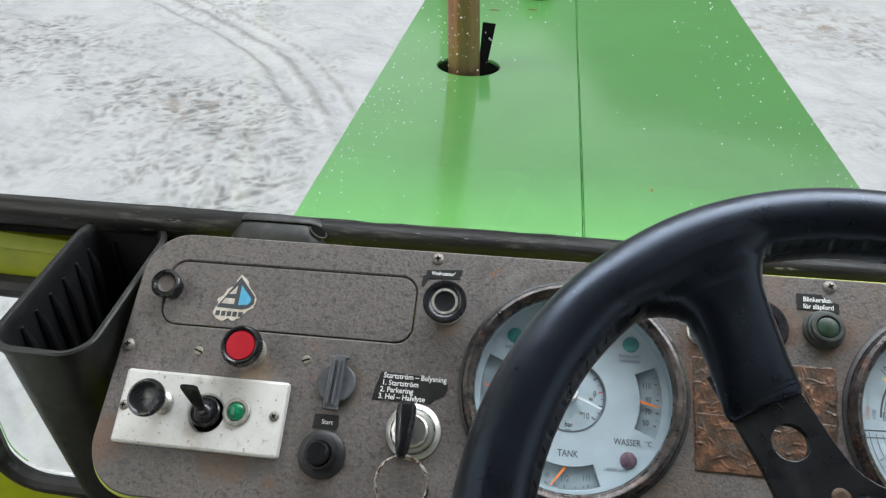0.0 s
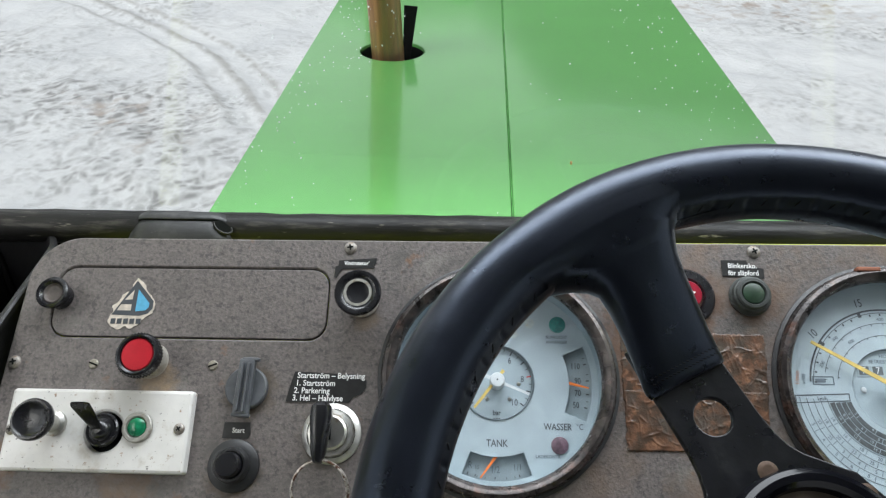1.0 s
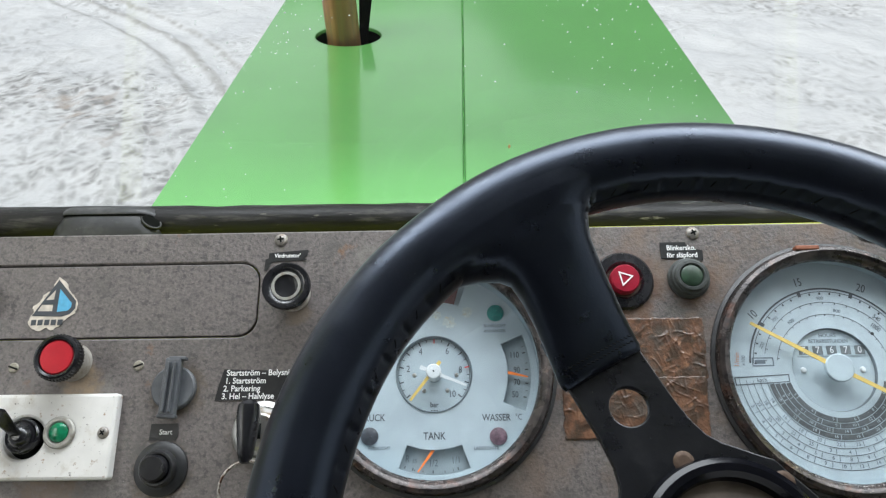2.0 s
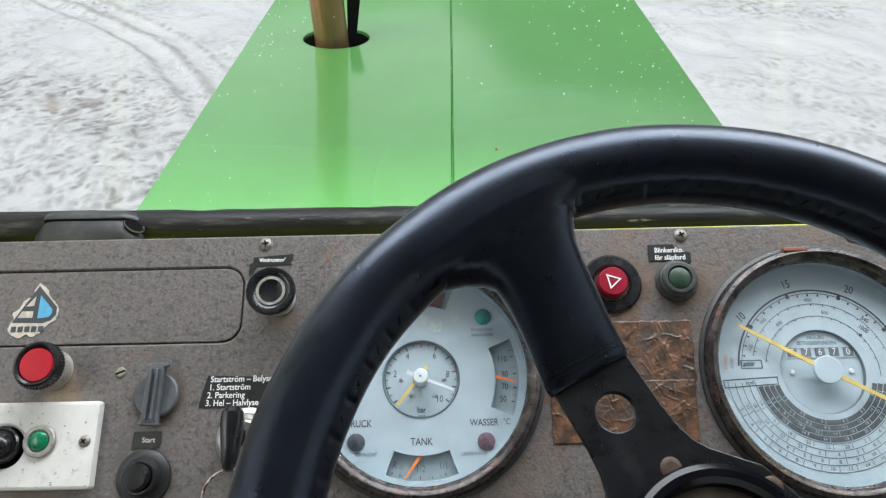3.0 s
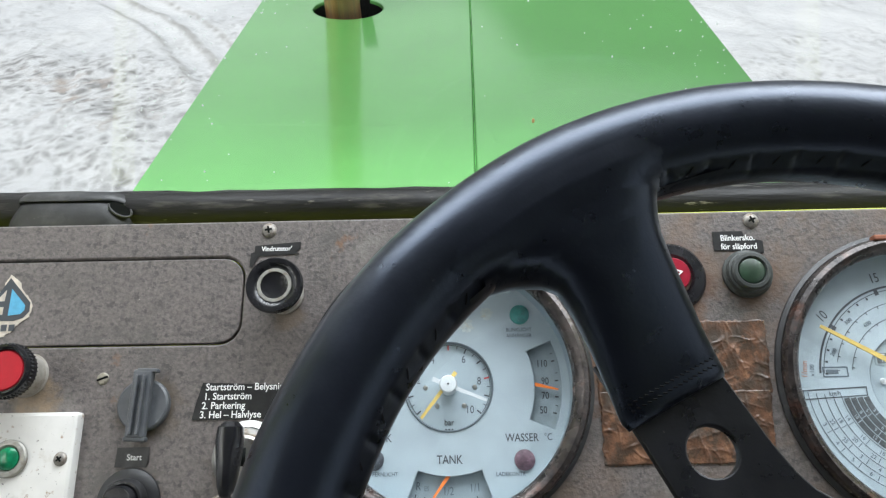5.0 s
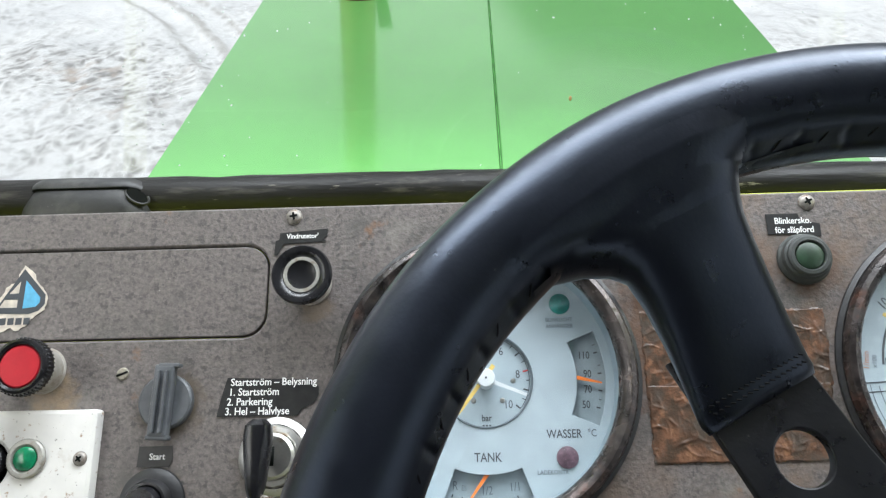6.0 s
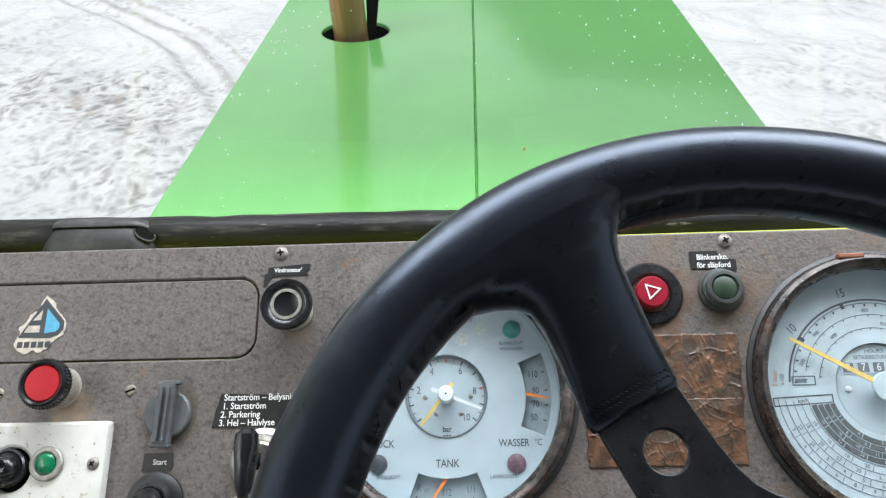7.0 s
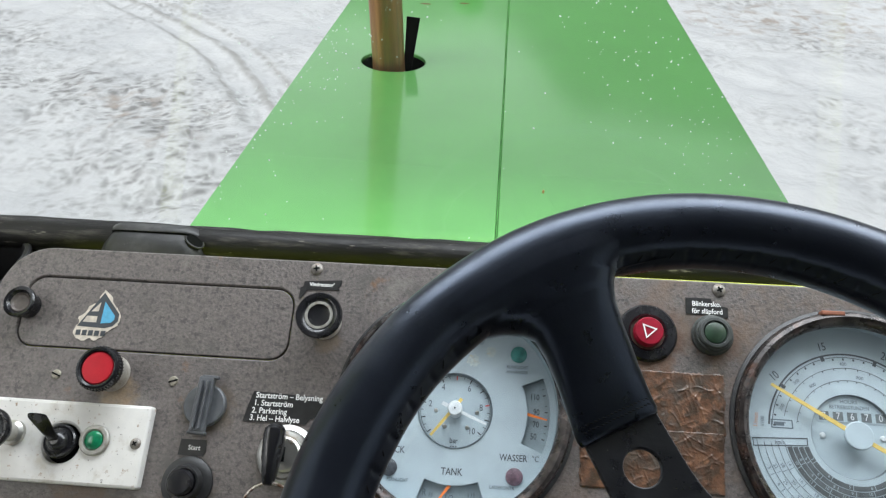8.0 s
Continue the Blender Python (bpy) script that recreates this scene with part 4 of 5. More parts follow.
def rotary_switch():
    r = thing("rotary_switch", "slate grey rotary switch with a ridged bar handle", "rotary switch", on_dash(-0.0603, -0.0967, 0, -2) @ Matrix.Diagonal((1, 1, 0.72, 1)))
    part("disc", lathe([(0.0136, 0), (0.0136, 0.0045), (0.0126, 0.0058), (0, 0.0058)], 44), GREY_KNOB, r)
    part("bar", box(-0.005, -0.0172, 0.0055, 0.005, 0.0178, 0.0126, 0.0011), GREY_KNOB, r)
    for x in (-0.0019, 0.0019):
        part("ridge", box(x - 0.0008, -0.0155, 0.0125, x + 0.0008, 0.0148, 0.0158, 0.0005), GREY_KNOB, r)
    part("bar_foot", box(-0.0058, -0.0188, 0.0055, 0.0058, -0.0164, 0.0122, 0.0009), GREY_KNOB, r)
    part("pointer", box(-0.003, 0.0166, 0.006, 0.0075, 0.0186, 0.0125, 0.0006), GREY_KNOB, r)


rotary_switch()


def start_button():
    s = thing("start_button", "black push button in a black rubber flange", "push button", on_dash(-0.0633, -0.1445))
    part("flange", lathe([(0.0162, 0), (0.016, 0.0018), (0.0135, 0.0035), (0.0112, 0.004), (0.0106, 0.0078), (0.0098, 0.009), (0.0085, 0.009), (0.0082, 0.0065)], 44), RUBBER_CLEAN, s)
    part("button", lathe([(0.0078, 0.005), (0.0076, 0.0135), (0.0068, 0.0146), (0, 0.0146)], 32), BLACK, s)


RUBBER_CLEAN = material("black_rubber", (0.016, 0.016, 0.017), 0.42, 0.0, (90, 0.25), ((0.06, 0.055, 0.05), 60, 0.62, 0.8), (400, 0.0001, 3.0))
start_button()


def tape_label(name, outline, label, lines, chips=()):
    t = thing(name, label, "label", DASH)
    part("strip", plate(outline, (), 0.0002, 0.0006), TAPE, t)
    for body, x, y, size, sq in lines:
        lettering(t, body, x, y, 0.00068, size, WHITE, 0.0, sq, "LEFT", bold=0.00006)
    for x0, y0, x1, y1 in chips:
        part("scratch", plate([(x0, y0), (x1, y0 + 0.0002), (x1 - 0.0004, y1), (x0 + 0.0003, y1)], (), 0.0005, 0.00075), PANEL, t)


tape_label("label_lighting", [(-0.0302, -0.0853), (0.0125, -0.0869), (0.0165, -0.0905), (0.0165, -0.0945), (0.0142, -0.0985), (0.0085, -0.1012), (0.0062, -0.1046), (-0.0347, -0.1046), (-0.0333, -0.0975), (-0.0322, -0.0925)],
           "black embossed tape label with white lettering, worn and torn", [("Startström – Belysning", -0.0285, -0.0878, 0.0052, 0.92), ("1. Startström", -0.0292, -0.0927, 0.0052, 0.92), ("2. Parkering", -0.0299, -0.0975, 0.0052, 0.92), ("3. Hel – Halvlyse", -0.0306, -0.1022, 0.0052, 0.92)])
tape_label("label_start", [(-0.0722, -0.1182), (-0.0556, -0.118), (-0.055, -0.1255), (-0.0565, -0.1282), (-0.0728, -0.128)], "black embossed tape label with the white word for starting", [("Start", -0.0668, -0.1232, 0.0043, 0.95)])
tape_label("label_wiper", [(-0.0072, -0.0092), (0.0186, -0.0072), (0.0182, -0.0112), (0.0162, -0.0128), (0.0178, -0.0142), (-0.0048, -0.0152), (-0.0082, -0.0218), (-0.0098, -0.0212), (-0.0094, -0.0135), (-0.0074, -0.0128)], "black torn tape label above the pull knob", [("Vindrutetor'", -0.0035, -0.0112, 0.0038, 0.9)])
tape_label("label_trailer", [(0.249, -0.0062), (0.2655, -0.0062), (0.2665, -0.0098), (0.2762, -0.012), (0.276, -0.0188), (0.2665, -0.0192), (0.264, -0.0175), (0.249, -0.0172)], "black torn tape label with white lettering", [("Blinkersko.", 0.253, -0.0102, 0.0048, 0.88), ("för släpford", 0.2528, -0.0152, 0.0048, 0.88)])
lab = thing("label_edge", "black torn tape label at the edge of the speedometer", "label", DASH)
part("strip", plate([(0.3745, 0.0035), (0.398, 0.004), (0.402, -0.002), (0.398, -0.0098), (0.386, -0.0085), (0.379, -0.006), (0.377, -0.001)], (), 0.0002, 0.0006), TAPE, lab)
bars(lab, [(0.3805, -0.0006, 0.387, 0.0016), (0.384, -0.006, 0.3862, -0.0034), (0.388, -0.006, 0.398, -0.0034)], 0.0006, WHITE)


def sticker():
    """A torn triangular maker's sticker, drawn as plain shapes."""
    s = thing("maker_sticker", "torn triangular blue, black and white sticker on the access door", "sticker", DASH)
    rnd = random.Random(3)
    base = [(-0.1446, -0.0232), (-0.1392, -0.027), (-0.1375, -0.0318), (-0.1325, -0.0365), (-0.1298, -0.042), (-0.131, -0.0475), (-0.134, -0.05), (-0.1378, -0.0528), (-0.14, -0.0562), (-0.1442, -0.0588), (-0.148, -0.0572), (-0.153, -0.0592), (-0.1572, -0.0578), (-0.1606, -0.0545), (-0.16, -0.0508), (-0.1578, -0.0468), (-0.159, -0.043), (-0.1548, -0.0398), (-0.1532, -0.035), (-0.148, -0.0318), (-0.147, -0.027)]
    pts = []
    for i, (x, y) in enumerate(base):
        x2, y2 = base[(i + 1) % len(base)]
        for k in range(4):
            pts.append((x + (x2 - x) * k / 4 + rnd.uniform(-0.0004, 0.0004), y + (y2 - y) * k / 4 + rnd.uniform(-0.0004, 0.0004)))
    part("paper", plate(pts, (), -0.0002, 0.0002), STICKER, s)
    part("black_sail", plate([(-0.1444, -0.0252), (-0.1312, -0.0395), (-0.131, -0.0445), (-0.134, -0.0482), (-0.1392, -0.0498), (-0.1585, -0.0492)], [[(-0.1455, -0.0318), (-0.1458, -0.0385), (-0.1512, -0.0388)], [(-0.1533, -0.0418), (-0.1458, -0.0418), (-0.1458, -0.0462), (-0.1555, -0.0462)]], 0.0002, 0.0004), INK, s)
    part("blue_sail", plate([(-0.1426, -0.0315), (-0.1338, -0.041), (-0.1338, -0.0438), (-0.1358, -0.046), (-0.1426, -0.0468)], (), 0.0004, 0.00055), BLUE, s)
    for i in range(5):
        x = -0.1583 + 0.0043 * i
        part("print_bar", plate([(x, -0.0555), (x + 0.0032, -0.0553), (x + 0.0032, -0.0517), (x, -0.0519)], (), 0.0002, 0.0004), INK, s)


sticker()


def key_switch():
    k = thing("ignition_lock", "chrome ignition lock with a round flange", "ignition lock", on_dash(-0.0035, -0.1238))
    part("flange", lathe([(0.0188, 0), (0.0186, 0.0012), (0.0165, 0.003), (0.0152, 0.0036)], 56), CHROME, k)
    part("nut", lathe([(0.0152, 0.0034), (0.0142, 0.006), (0.0122, 0.0065), (0.0112, 0.0058)], 12), CHROME, k)
    part("barrel", lathe([(0.0112, 0.0045), (0.0108, 0.0078), (0.0094, 0.009), (0, 0.009)], 36), STEEL, k)
    part("keyway", box(-0.0011, -0.0045, 0.0088, 0.0011, 0.0045, 0.0093), DARK, k)
    g = thing("ignition_key", "key with a long black plastic grip in the ignition lock", "key", on_dash(-0.0062, -0.1245))
    part("blade", box(-0.001, -0.004, 0.0088, 0.001, 0.004, 0.02), STEEL, g)
    rows = []
    for v, hw, ht in ((-0.0185, 0.0022, 0.0022), (-0.0178, 0.0036, 0.0038), (-0.013, 0.0052, 0.0056), (0.0, 0.007, 0.0066), (0.009, 0.008, 0.0068), (0.0145, 0.0072, 0.006), (0.0172, 0.004, 0.003)):
        rows.append([(0.82 * hw * math.copysign(abs(math.cos(q)) ** 0.7, math.cos(q)), v, 0.0235 + ht * math.copysign(abs(math.sin(q)) ** 0.7, math.sin(q))) for q in [2 * math.pi * i / 20 for i in range(20)]])
    part("grip", loft(rows), BLACK, g)
    o = thing("key_ring", "wire key ring hanging from the ignition key", "key ring", on_dash(-0.0045, -0.1582, 0.0205))
    part("wire", tube([(0.0168 * math.cos(a), 0.0168 * math.sin(a), 0.004 * math.sin(a) - 0.001) for a in [2 * math.pi * i / 48 for i in range(48)]], 0.0009, 8, True), RING_WIRE, o)
    part("second_wire", tube([(0.0162 * math.cos(a), 0.0166 * math.sin(a), 0.004 * math.sin(a) + 0.0004) for a in [2 * math.pi * i / 48 for i in range(48)]], 0.0006, 8, True), RING_WIRE, o)
    part("small_key", plate(rrect(-0.004, -0.034, 0.004, -0.0135, 0.003), (ring_pts(0, -0.0168, 0.0018, 12),), -0.001, 0.0006), STEEL, o, at=Matrix.Rotation(0.5, 4, "Z"))


key_switch()


def small_buttons():
    s = thing("steel_push_button", "small metal push button in a steel collar", "push button", on_dash(0.1855, -0.0385))
    part("collar", lathe([(0.0102, 0), (0.0102, 0.0012), (0.0088, 0.002), (0.0082, 0.0052), (0.0062, 0.0056), (0.006, 0.004)], 32), STEEL, s)
    part("button", lathe([(0.0056, 0.003), (0.0055, 0.0115), (0.0046, 0.0126), (0, 0.0126)], 28), GREY_RUBBER, s)
    h = thing("hazard_switch", "crimson hazard warning button in a round black flange", "hazard switch", on_dash(0.2231, -0.0321))
    part("flange", lathe([(0.0192, 0), (0.0192, 0.0014), (0.0178, 0.003), (0.0125, 0.0034), (0.0112, 0.002)], 52), BLACK, h)
    part("button", lathe([(0.0094, 0.001), (0.0093, 0.0068), (0.0086, 0.0078), (0, 0.0082)], 44), RED_DARK, h)
    tri = [(-0.0034, -0.0048), (0.0052, 0.0002), (-0.0034, 0.0052)]
    tin = [(-0.0026, -0.0034), (0.0035, 0.0002), (-0.0026, 0.0038)]
    part("triangle", plate(tri, (tin,), 0.0076, 0.0086), WHITE, h, "white warning triangle", at=Matrix.Rotation(radians(12), 4, "Z"))
    g = thing("green_push_button", "dull green button in a grooved grey rubber collar", "push button", on_dash(0.2647, -0.0312))
    part("collar", lathe([(0.0132, 0), (0.0134, 0.0022), (0.0126, 0.0032), (0.0122, 0.0036), (0.0126, 0.0044), (0.0118, 0.0066), (0.0108, 0.0072), (0.0106, 0.0084), (0.0096, 0.0094), (0.008, 0.0096), (0.0074, 0.0088), (0.007, 0.006)], 48), GREY_RUBBER, g)
    part("lens", lathe([(0.0071, 0.006), (0.0069, 0.0086), (0.0055, 0.0094), (0, 0.0096)], 40), GREEN_DULL, g)


small_buttons()


def brown_tape():
    """Wrinkled brown parcel tape, stuck in two overlapping strips over a hole in the panel."""
    tape = thing("brown_tape", "wrinkled glossy brown tape stuck flat on the dashboard", "tape", on_dash(0.1792, -0.0565))
    rnd = random.Random(9)

    def strip(x0, x1, y0, y1, lift, count):
        nx, ny = int((x1 - x0) / 0.00045), int((y0 - y1) / 0.00045)
        gx, gy = np.meshgrid(np.linspace(x0, x1, nx + 1), np.linspace(y0, y1, ny + 1))
        z = np.full(gx.shape, 0.0005 + lift)
        for _ in range(count):
            cx, cy, a = rnd.uniform(x0, x1), rnd.uniform(y1, y0), rnd.choice((0.0, 0.1, 1.5, 1.6, 0.8, 2.2)) + rnd.gauss(0, 0.3)
            ln, ht, wd = rnd.uniform(0.0015, 0.008), rnd.uniform(0.0001, 0.0004), rnd.uniform(0.0003, 0.0008)
            dx, dy = gx - cx, gy - cy
            al = dx * math.cos(a) + dy * math.sin(a)
            ac = dy * math.cos(a) - dx * math.sin(a) + 0.0012 * np.sin(al * rnd.uniform(150, 400) + rnd.uniform(0, 6))
            z += ht * np.exp(-((ac / wd) ** 2)) * np.clip(1 - (al / ln) ** 2, 0, 1)
        verts, faces = [], []
        for j in range(ny + 1):
            for i in range(nx + 1):
                x, y = float(gx[j, i]), float(gy[j, i])
                p = Vector((x * 190, y * 190, lift * 9000))
                if i in (0, nx):
                    x += 0.0013 * noise.noise(p) + 0.0007 * noise.noise(p * 3)
                if j in (0, ny):
                    y += 0.0011 * noise.noise(p) + 0.0006 * noise.noise(p * 3)
                x -= 0.0025 * (-y / 0.0738) * (x / 0.0915)
                edge = min(i, nx - i, j, ny - j)
                verts.append((x, y, float(z[j, i]) + 0.0002 * noise.noise(p * 0.7) if edge else 0.0001))
        for j in range(ny):
            for i in range(nx):
                faces.append((j * (nx + 1) + i, j * (nx + 1) + i + 1, (j + 1) * (nx + 1) + i + 1, (j + 1) * (nx + 1) + i))
        me = bpy.data.meshes.new("strip")
        me.from_pydata(verts, [], faces)
        me.materials.append(COPPER)
        me.polygons.foreach_set("use_smooth", [True] * len(me.polygons))
        ob = new("strip", me)
        ob.parent = tape

    strip(0.0, 0.0915, 0.0, -0.0385, 0.0, 170)
    strip(0.0005, 0.0905, -0.0368, -0.0738, 0.0003, 170)


brown_tape()


# ---- the two round instruments ----
DW = -0.0175


def bezel(g, r, f):
    part("rubber_gasket", lathe([(r + 0.0012, -0.001), (r + 0.0012, 0.0016), (r - 0.001, 0.0028), (r - 0.003, 0.0016), (r - 0.003, -0.001)], 96), RUBBER_CLEAN, g)
    part("bezel", lathe([(r - 0.0018, 0.0), (r - 0.0012, 0.0045), (r - 0.0026, 0.0072), (r - 0.005, 0.0084), (r - 0.0074, 0.0074), (r - 0.0092, 0.0052), (r - 0.0099, 0.0034), (r - 0.01, -0.001)], 96), RIM, g, "brown pitted chrome ring")
    part("inner_wall", lathe([(r - 0.0099, 0.002), (r - 0.009, f), (r - 0.006, f - 0.002), (r - 0.006, 0.0015)], 96), DIAL_WALL, g)
    ob = part("glass", lathe([(0, 0.0018), (r - 0.0098, 0.0018), (r - 0.0098, 0.003), (0, 0.003)], 64), DIAL_GLASS, g)
    ob.visible_shadow = False


DIAL_WALL = material("blue_grey_inner_ring", (0.2, 0.26, 0.29), 0.5, 0.0, (60, 0.12))


def sector(r0, r1, a0, a1, z0, z1, n=20):
    out = ring_pts(0, 0, r1, n, radians(a0), radians(a1)) + ring_pts(0, 0, r0, n, radians(a1), radians(a0))
    return plate(out, (), z0, z1)


def needle(parent, x0, y0, x1, y1, w0, w1, z, mat, name="needle"):
    d = Vector((x1 - x0, y1 - y0))
    q = Vector((-d.y, d.x)).normalized()
    pts = [(x0 + q.x * w0, y0 + q.y * w0), (x0 - q.x * w0, y0 - q.y * w0), (x1 - q.x * w1, y1 - q.y * w1), (x1 + q.x * w1, y1 + q.y * w1)]
    return part(name, plate(pts, (), z, z + 0.0007), mat, parent)


def tick(parent, a, r0, r1, w, z, mat):
    c, s = math.cos(radians(a)), math.sin(radians(a))
    pts = [(r0 * c - w * s, r0 * s + w * c), (r0 * c + w * s, r0 * s - w * c), (r1 * c + w * s, r1 * s - w * c), (r1 * c - w * s, r1 * s + w * c)]
    part("tick", plate(pts, (), z, z + 0.00012), mat, parent)


def combi_gauge():
    g = thing("combination_gauge", "round pale blue pressure, tank and water gauge in rusty bezel", "gauge", on_dash(*G1))
    bezel(g, 0.0757, DW)
    f = DW
    wins = [(0, 0.0475, 0.0625, -23, 23), (90, 0.0475, 0.0625, -20, 20), (180, 0.0475, 0.0625, -23, 23), (270, 0.0475, 0.0625, -21, 21)]
    holes = []
    for c, r0, r1, a0, a1 in wins:
        holes.append(ring_pts(0, 0, r1, 14, radians(c + a0), radians(c + a1)) + ring_pts(0, 0, r0, 14, radians(c + a1), radians(c + a0)))
    face = part("dial_face", plate(ring_pts(0, 0, 0.0692, 96), (*holes, ring_pts(0, 0, 0.0242, 48)), f - 0.0012, f, 0.0002), DIAL, g)
    part("dial_window", plate(ring_pts(0, 0, 0.069, 64), (), f - 0.006, f - 0.0045), DIAL2, g, "darker recessed scale behind the dial")
    inner = part("pressure_dial", plate(ring_pts(0, 0, 0.0246, 48), (), f - 0.004, f - 0.0028), DIAL_IN, g)
    part("pressure_rim", lathe([(0.0248, f + 0.0002), (0.0244, f + 0.0008), (0.0238, f + 0.0002), (0.0236, f - 0.0028)], 64), GROOVE, g)
    zi, zf, zw = f - 0.0027, f + 0.0001, f - 0.0044
    part("scale_arc", plate(ring_pts(0, 0, 0.0232, 60, radians(-40), radians(220)) + ring_pts(0, 0, 0.0229, 60, radians(220), radians(-40)), (), zi, zi + 0.0001), INK, inner)
    for i in range(21):
        a = 220 - 13 * i
        tick(inner, a, 0.0212 if i % 2 else 0.0202, 0.023, 0.00022 if i % 2 else 0.0004, zi, RED_INK if i in (10, 16) else INK)
    for body, a in (("2", 168), ("4", 121), ("6", 60), ("8", 9), ("10", -48)):
        lettering(inner, body, 0.0172 * math.cos(radians(a)), 0.0172 * math.sin(radians(a)), zi, 0.006, INK, 0.0, 0.8)
    lettering(inner, "bar", 0.0, -0.0195, zi, 0.0048, INK, 0.0, 0.85, bold=0.00005)
    bars(inner, [(-0.0022, -0.0236, -0.0012, -0.0228), (-0.0006, -0.0236, 0.0006, -0.0228), (0.0012, -0.0236, 0.0022, -0.0228)], zi, INK)
    for x, y in ((-0.0128, -0.0005), (0.0145, -0.0005), (0.0085, -0.0105), (-0.0065, -0.0105)):
        part("rivet", lathe([(0, zi + 0.0008), (0.001, zi + 0.0006), (0.0014, zi)], 12), STEEL, inner, at=Matrix.Translation((x, y, 0)))
    nz = -0.0085
    needle(g, 0.0042, 0.0066, -0.0148, -0.0178, 0.0011, 0.0008, nz - 0.0012, YELLOW, "yellow_needle")
    needle(g, -0.0085, 0.003, 0.0206, -0.0088, 0.0012, 0.0007, nz, OFFWHITE, "white_needle")
    part("needle_hub", lathe([(0.0048, zi), (0.0048, nz + 0.0012), (0.0042, nz + 0.0021), (0, nz + 0.0024)], 32), OFFWHITE, g, "white round needle hub")
    part("hub_pin", lathe([(0, nz + 0.003), (0.0006, nz + 0.0027), (0.0006, nz + 0.0018)], 8), INK, g)
    for body, x, y, s in (("DRUCK", -0.0397, -0.0276, 0.0062), ("WASSER", 0.0392, -0.0282, 0.006), ("TANK", 0.0, -0.0392, 0.0064)):
        lettering(face, body, x, y, zf, s, INK, 0.0, 0.8, bold=0.00006)
    lettering(face, "°C", 0.0534, -0.028, zf, 0.0052, INK, 0.0, 0.8)
    for body, x, y, s in (("BLINKLICHT", 0.04, 0.0308, 0.0029), ("ANHÄNGER", 0.04, 0.0274, 0.0029), ("FERNLICHT", -0.0345, -0.0462, 0.003), ("LADEKONTR", 0.0325, -0.0468, 0.003), ("BLINKLICHT", -0.04, 0.0308, 0.0029)):
        lettering(face, body, x, y, zf, s, FAINT, 0.0, 0.9, bold=0.00004)
    for x, y, mat, lb in ((0.0407, 0.0394, TEAL_LENS, "dark green indicator lens"), (-0.0407, 0.0394, TEAL_LENS, "dark green indicator lens"), (-0.0408, -0.0388, DIM_LENS, "unlit dark indicator lens"), (0.0402, -0.0396, PINK_LENS, "unlit dull red indicator lens")):
        part("indicator_lens", lathe([(0.0056, f), (0.0054, f + 0.001), (0.0035, f + 0.0018), (0, f + 0.002)], 28), mat, g, lb, at=Matrix.Translation((x, y, 0)))
    for i, (body, a) in enumerate((("110", 13), ("90", 2.5), ("70", -6), ("50", -14.5))):
        lettering(face, body, 0.0538 * math.cos(radians(a)), 0.0538 * math.sin(radians(a)), zw, 0.0056, INK, 0.0, 0.75, bold=0.00005)
        tick(face, a, 0.0592, 0.0612, 0.0004, zw, INK)
        tick(face, a + 4, 0.0598, 0.0612, 0.0002, zw, INK)
    needle(g, 0.0475, 0.0005, 0.0605, -0.0025, 0.001, 0.0004, f - 0.002, ORANGE, "orange_needle")
    needle(g, -0.0475, -0.001, -0.0605, 0.0035, 0.001, 0.0004, f - 0.002, ORANGE, "orange_needle")
    for body, a in (("R", -108), ("ES", -103.2), ("1/2", -91), ("1/1", -76)):
        lettering(face, body, 0.0553 * math.cos(radians(a)), 0.0553 * math.sin(radians(a)), zw, 0.0036 if body == "ES" else 0.006, FAINT, radians(a + 90) * 0.3, 0.8)
        tick(face, a, 0.0595, 0.0612, 0.0003, zw, INK)
    for a in (-102, -97, -84, -79):
        tick(face, a, 0.06, 0.0612, 0.0002, zw, INK)
    needle(g, -0.0005, -0.047, -0.0105, -0.0605, 0.001, 0.0004, f - 0.002, ORANGE, "orange_needle")
    part("warning_flag", sector(0.0485, 0.0615, 74, 104, f - 0.0044, f - 0.0036), WARN, g, "dull brown-red warning flag")
    for x, y, r in ((0.0015, 0.039, 0.003), (0.022, 0.0405, 0.0035), (0.0105, 0.0335, 0.004)):
        part("moisture_mark", plate([(x + r * (1 + 0.55 * noise.noise(Vector((3 * math.cos(q), 3 * math.sin(q), x * 900)))) * math.cos(q), y + r * (1 + 0.55 * noise.noise(Vector((3 * math.cos(q), 3 * math.sin(q), x * 900)))) * math.sin(q)) for q in [2 * math.pi * k / 40 for k in range(40)]], (), f, f + 0.00008), MARK, g)


DIAL_IN = material("pale_grey_dial", (0.31, 0.375, 0.405), 0.5, 0.0, (70, 0.05))
WARN = material("brown_red_flag", (0.12, 0.05, 0.05), 0.6)
MARK = material("pale_moisture_mark", (0.37, 0.42, 0.41), 0.7, 0.0, (400, 0.15), ((0.4, 0.38, 0.3), 500, 0.5, 0.65))
combi_gauge()


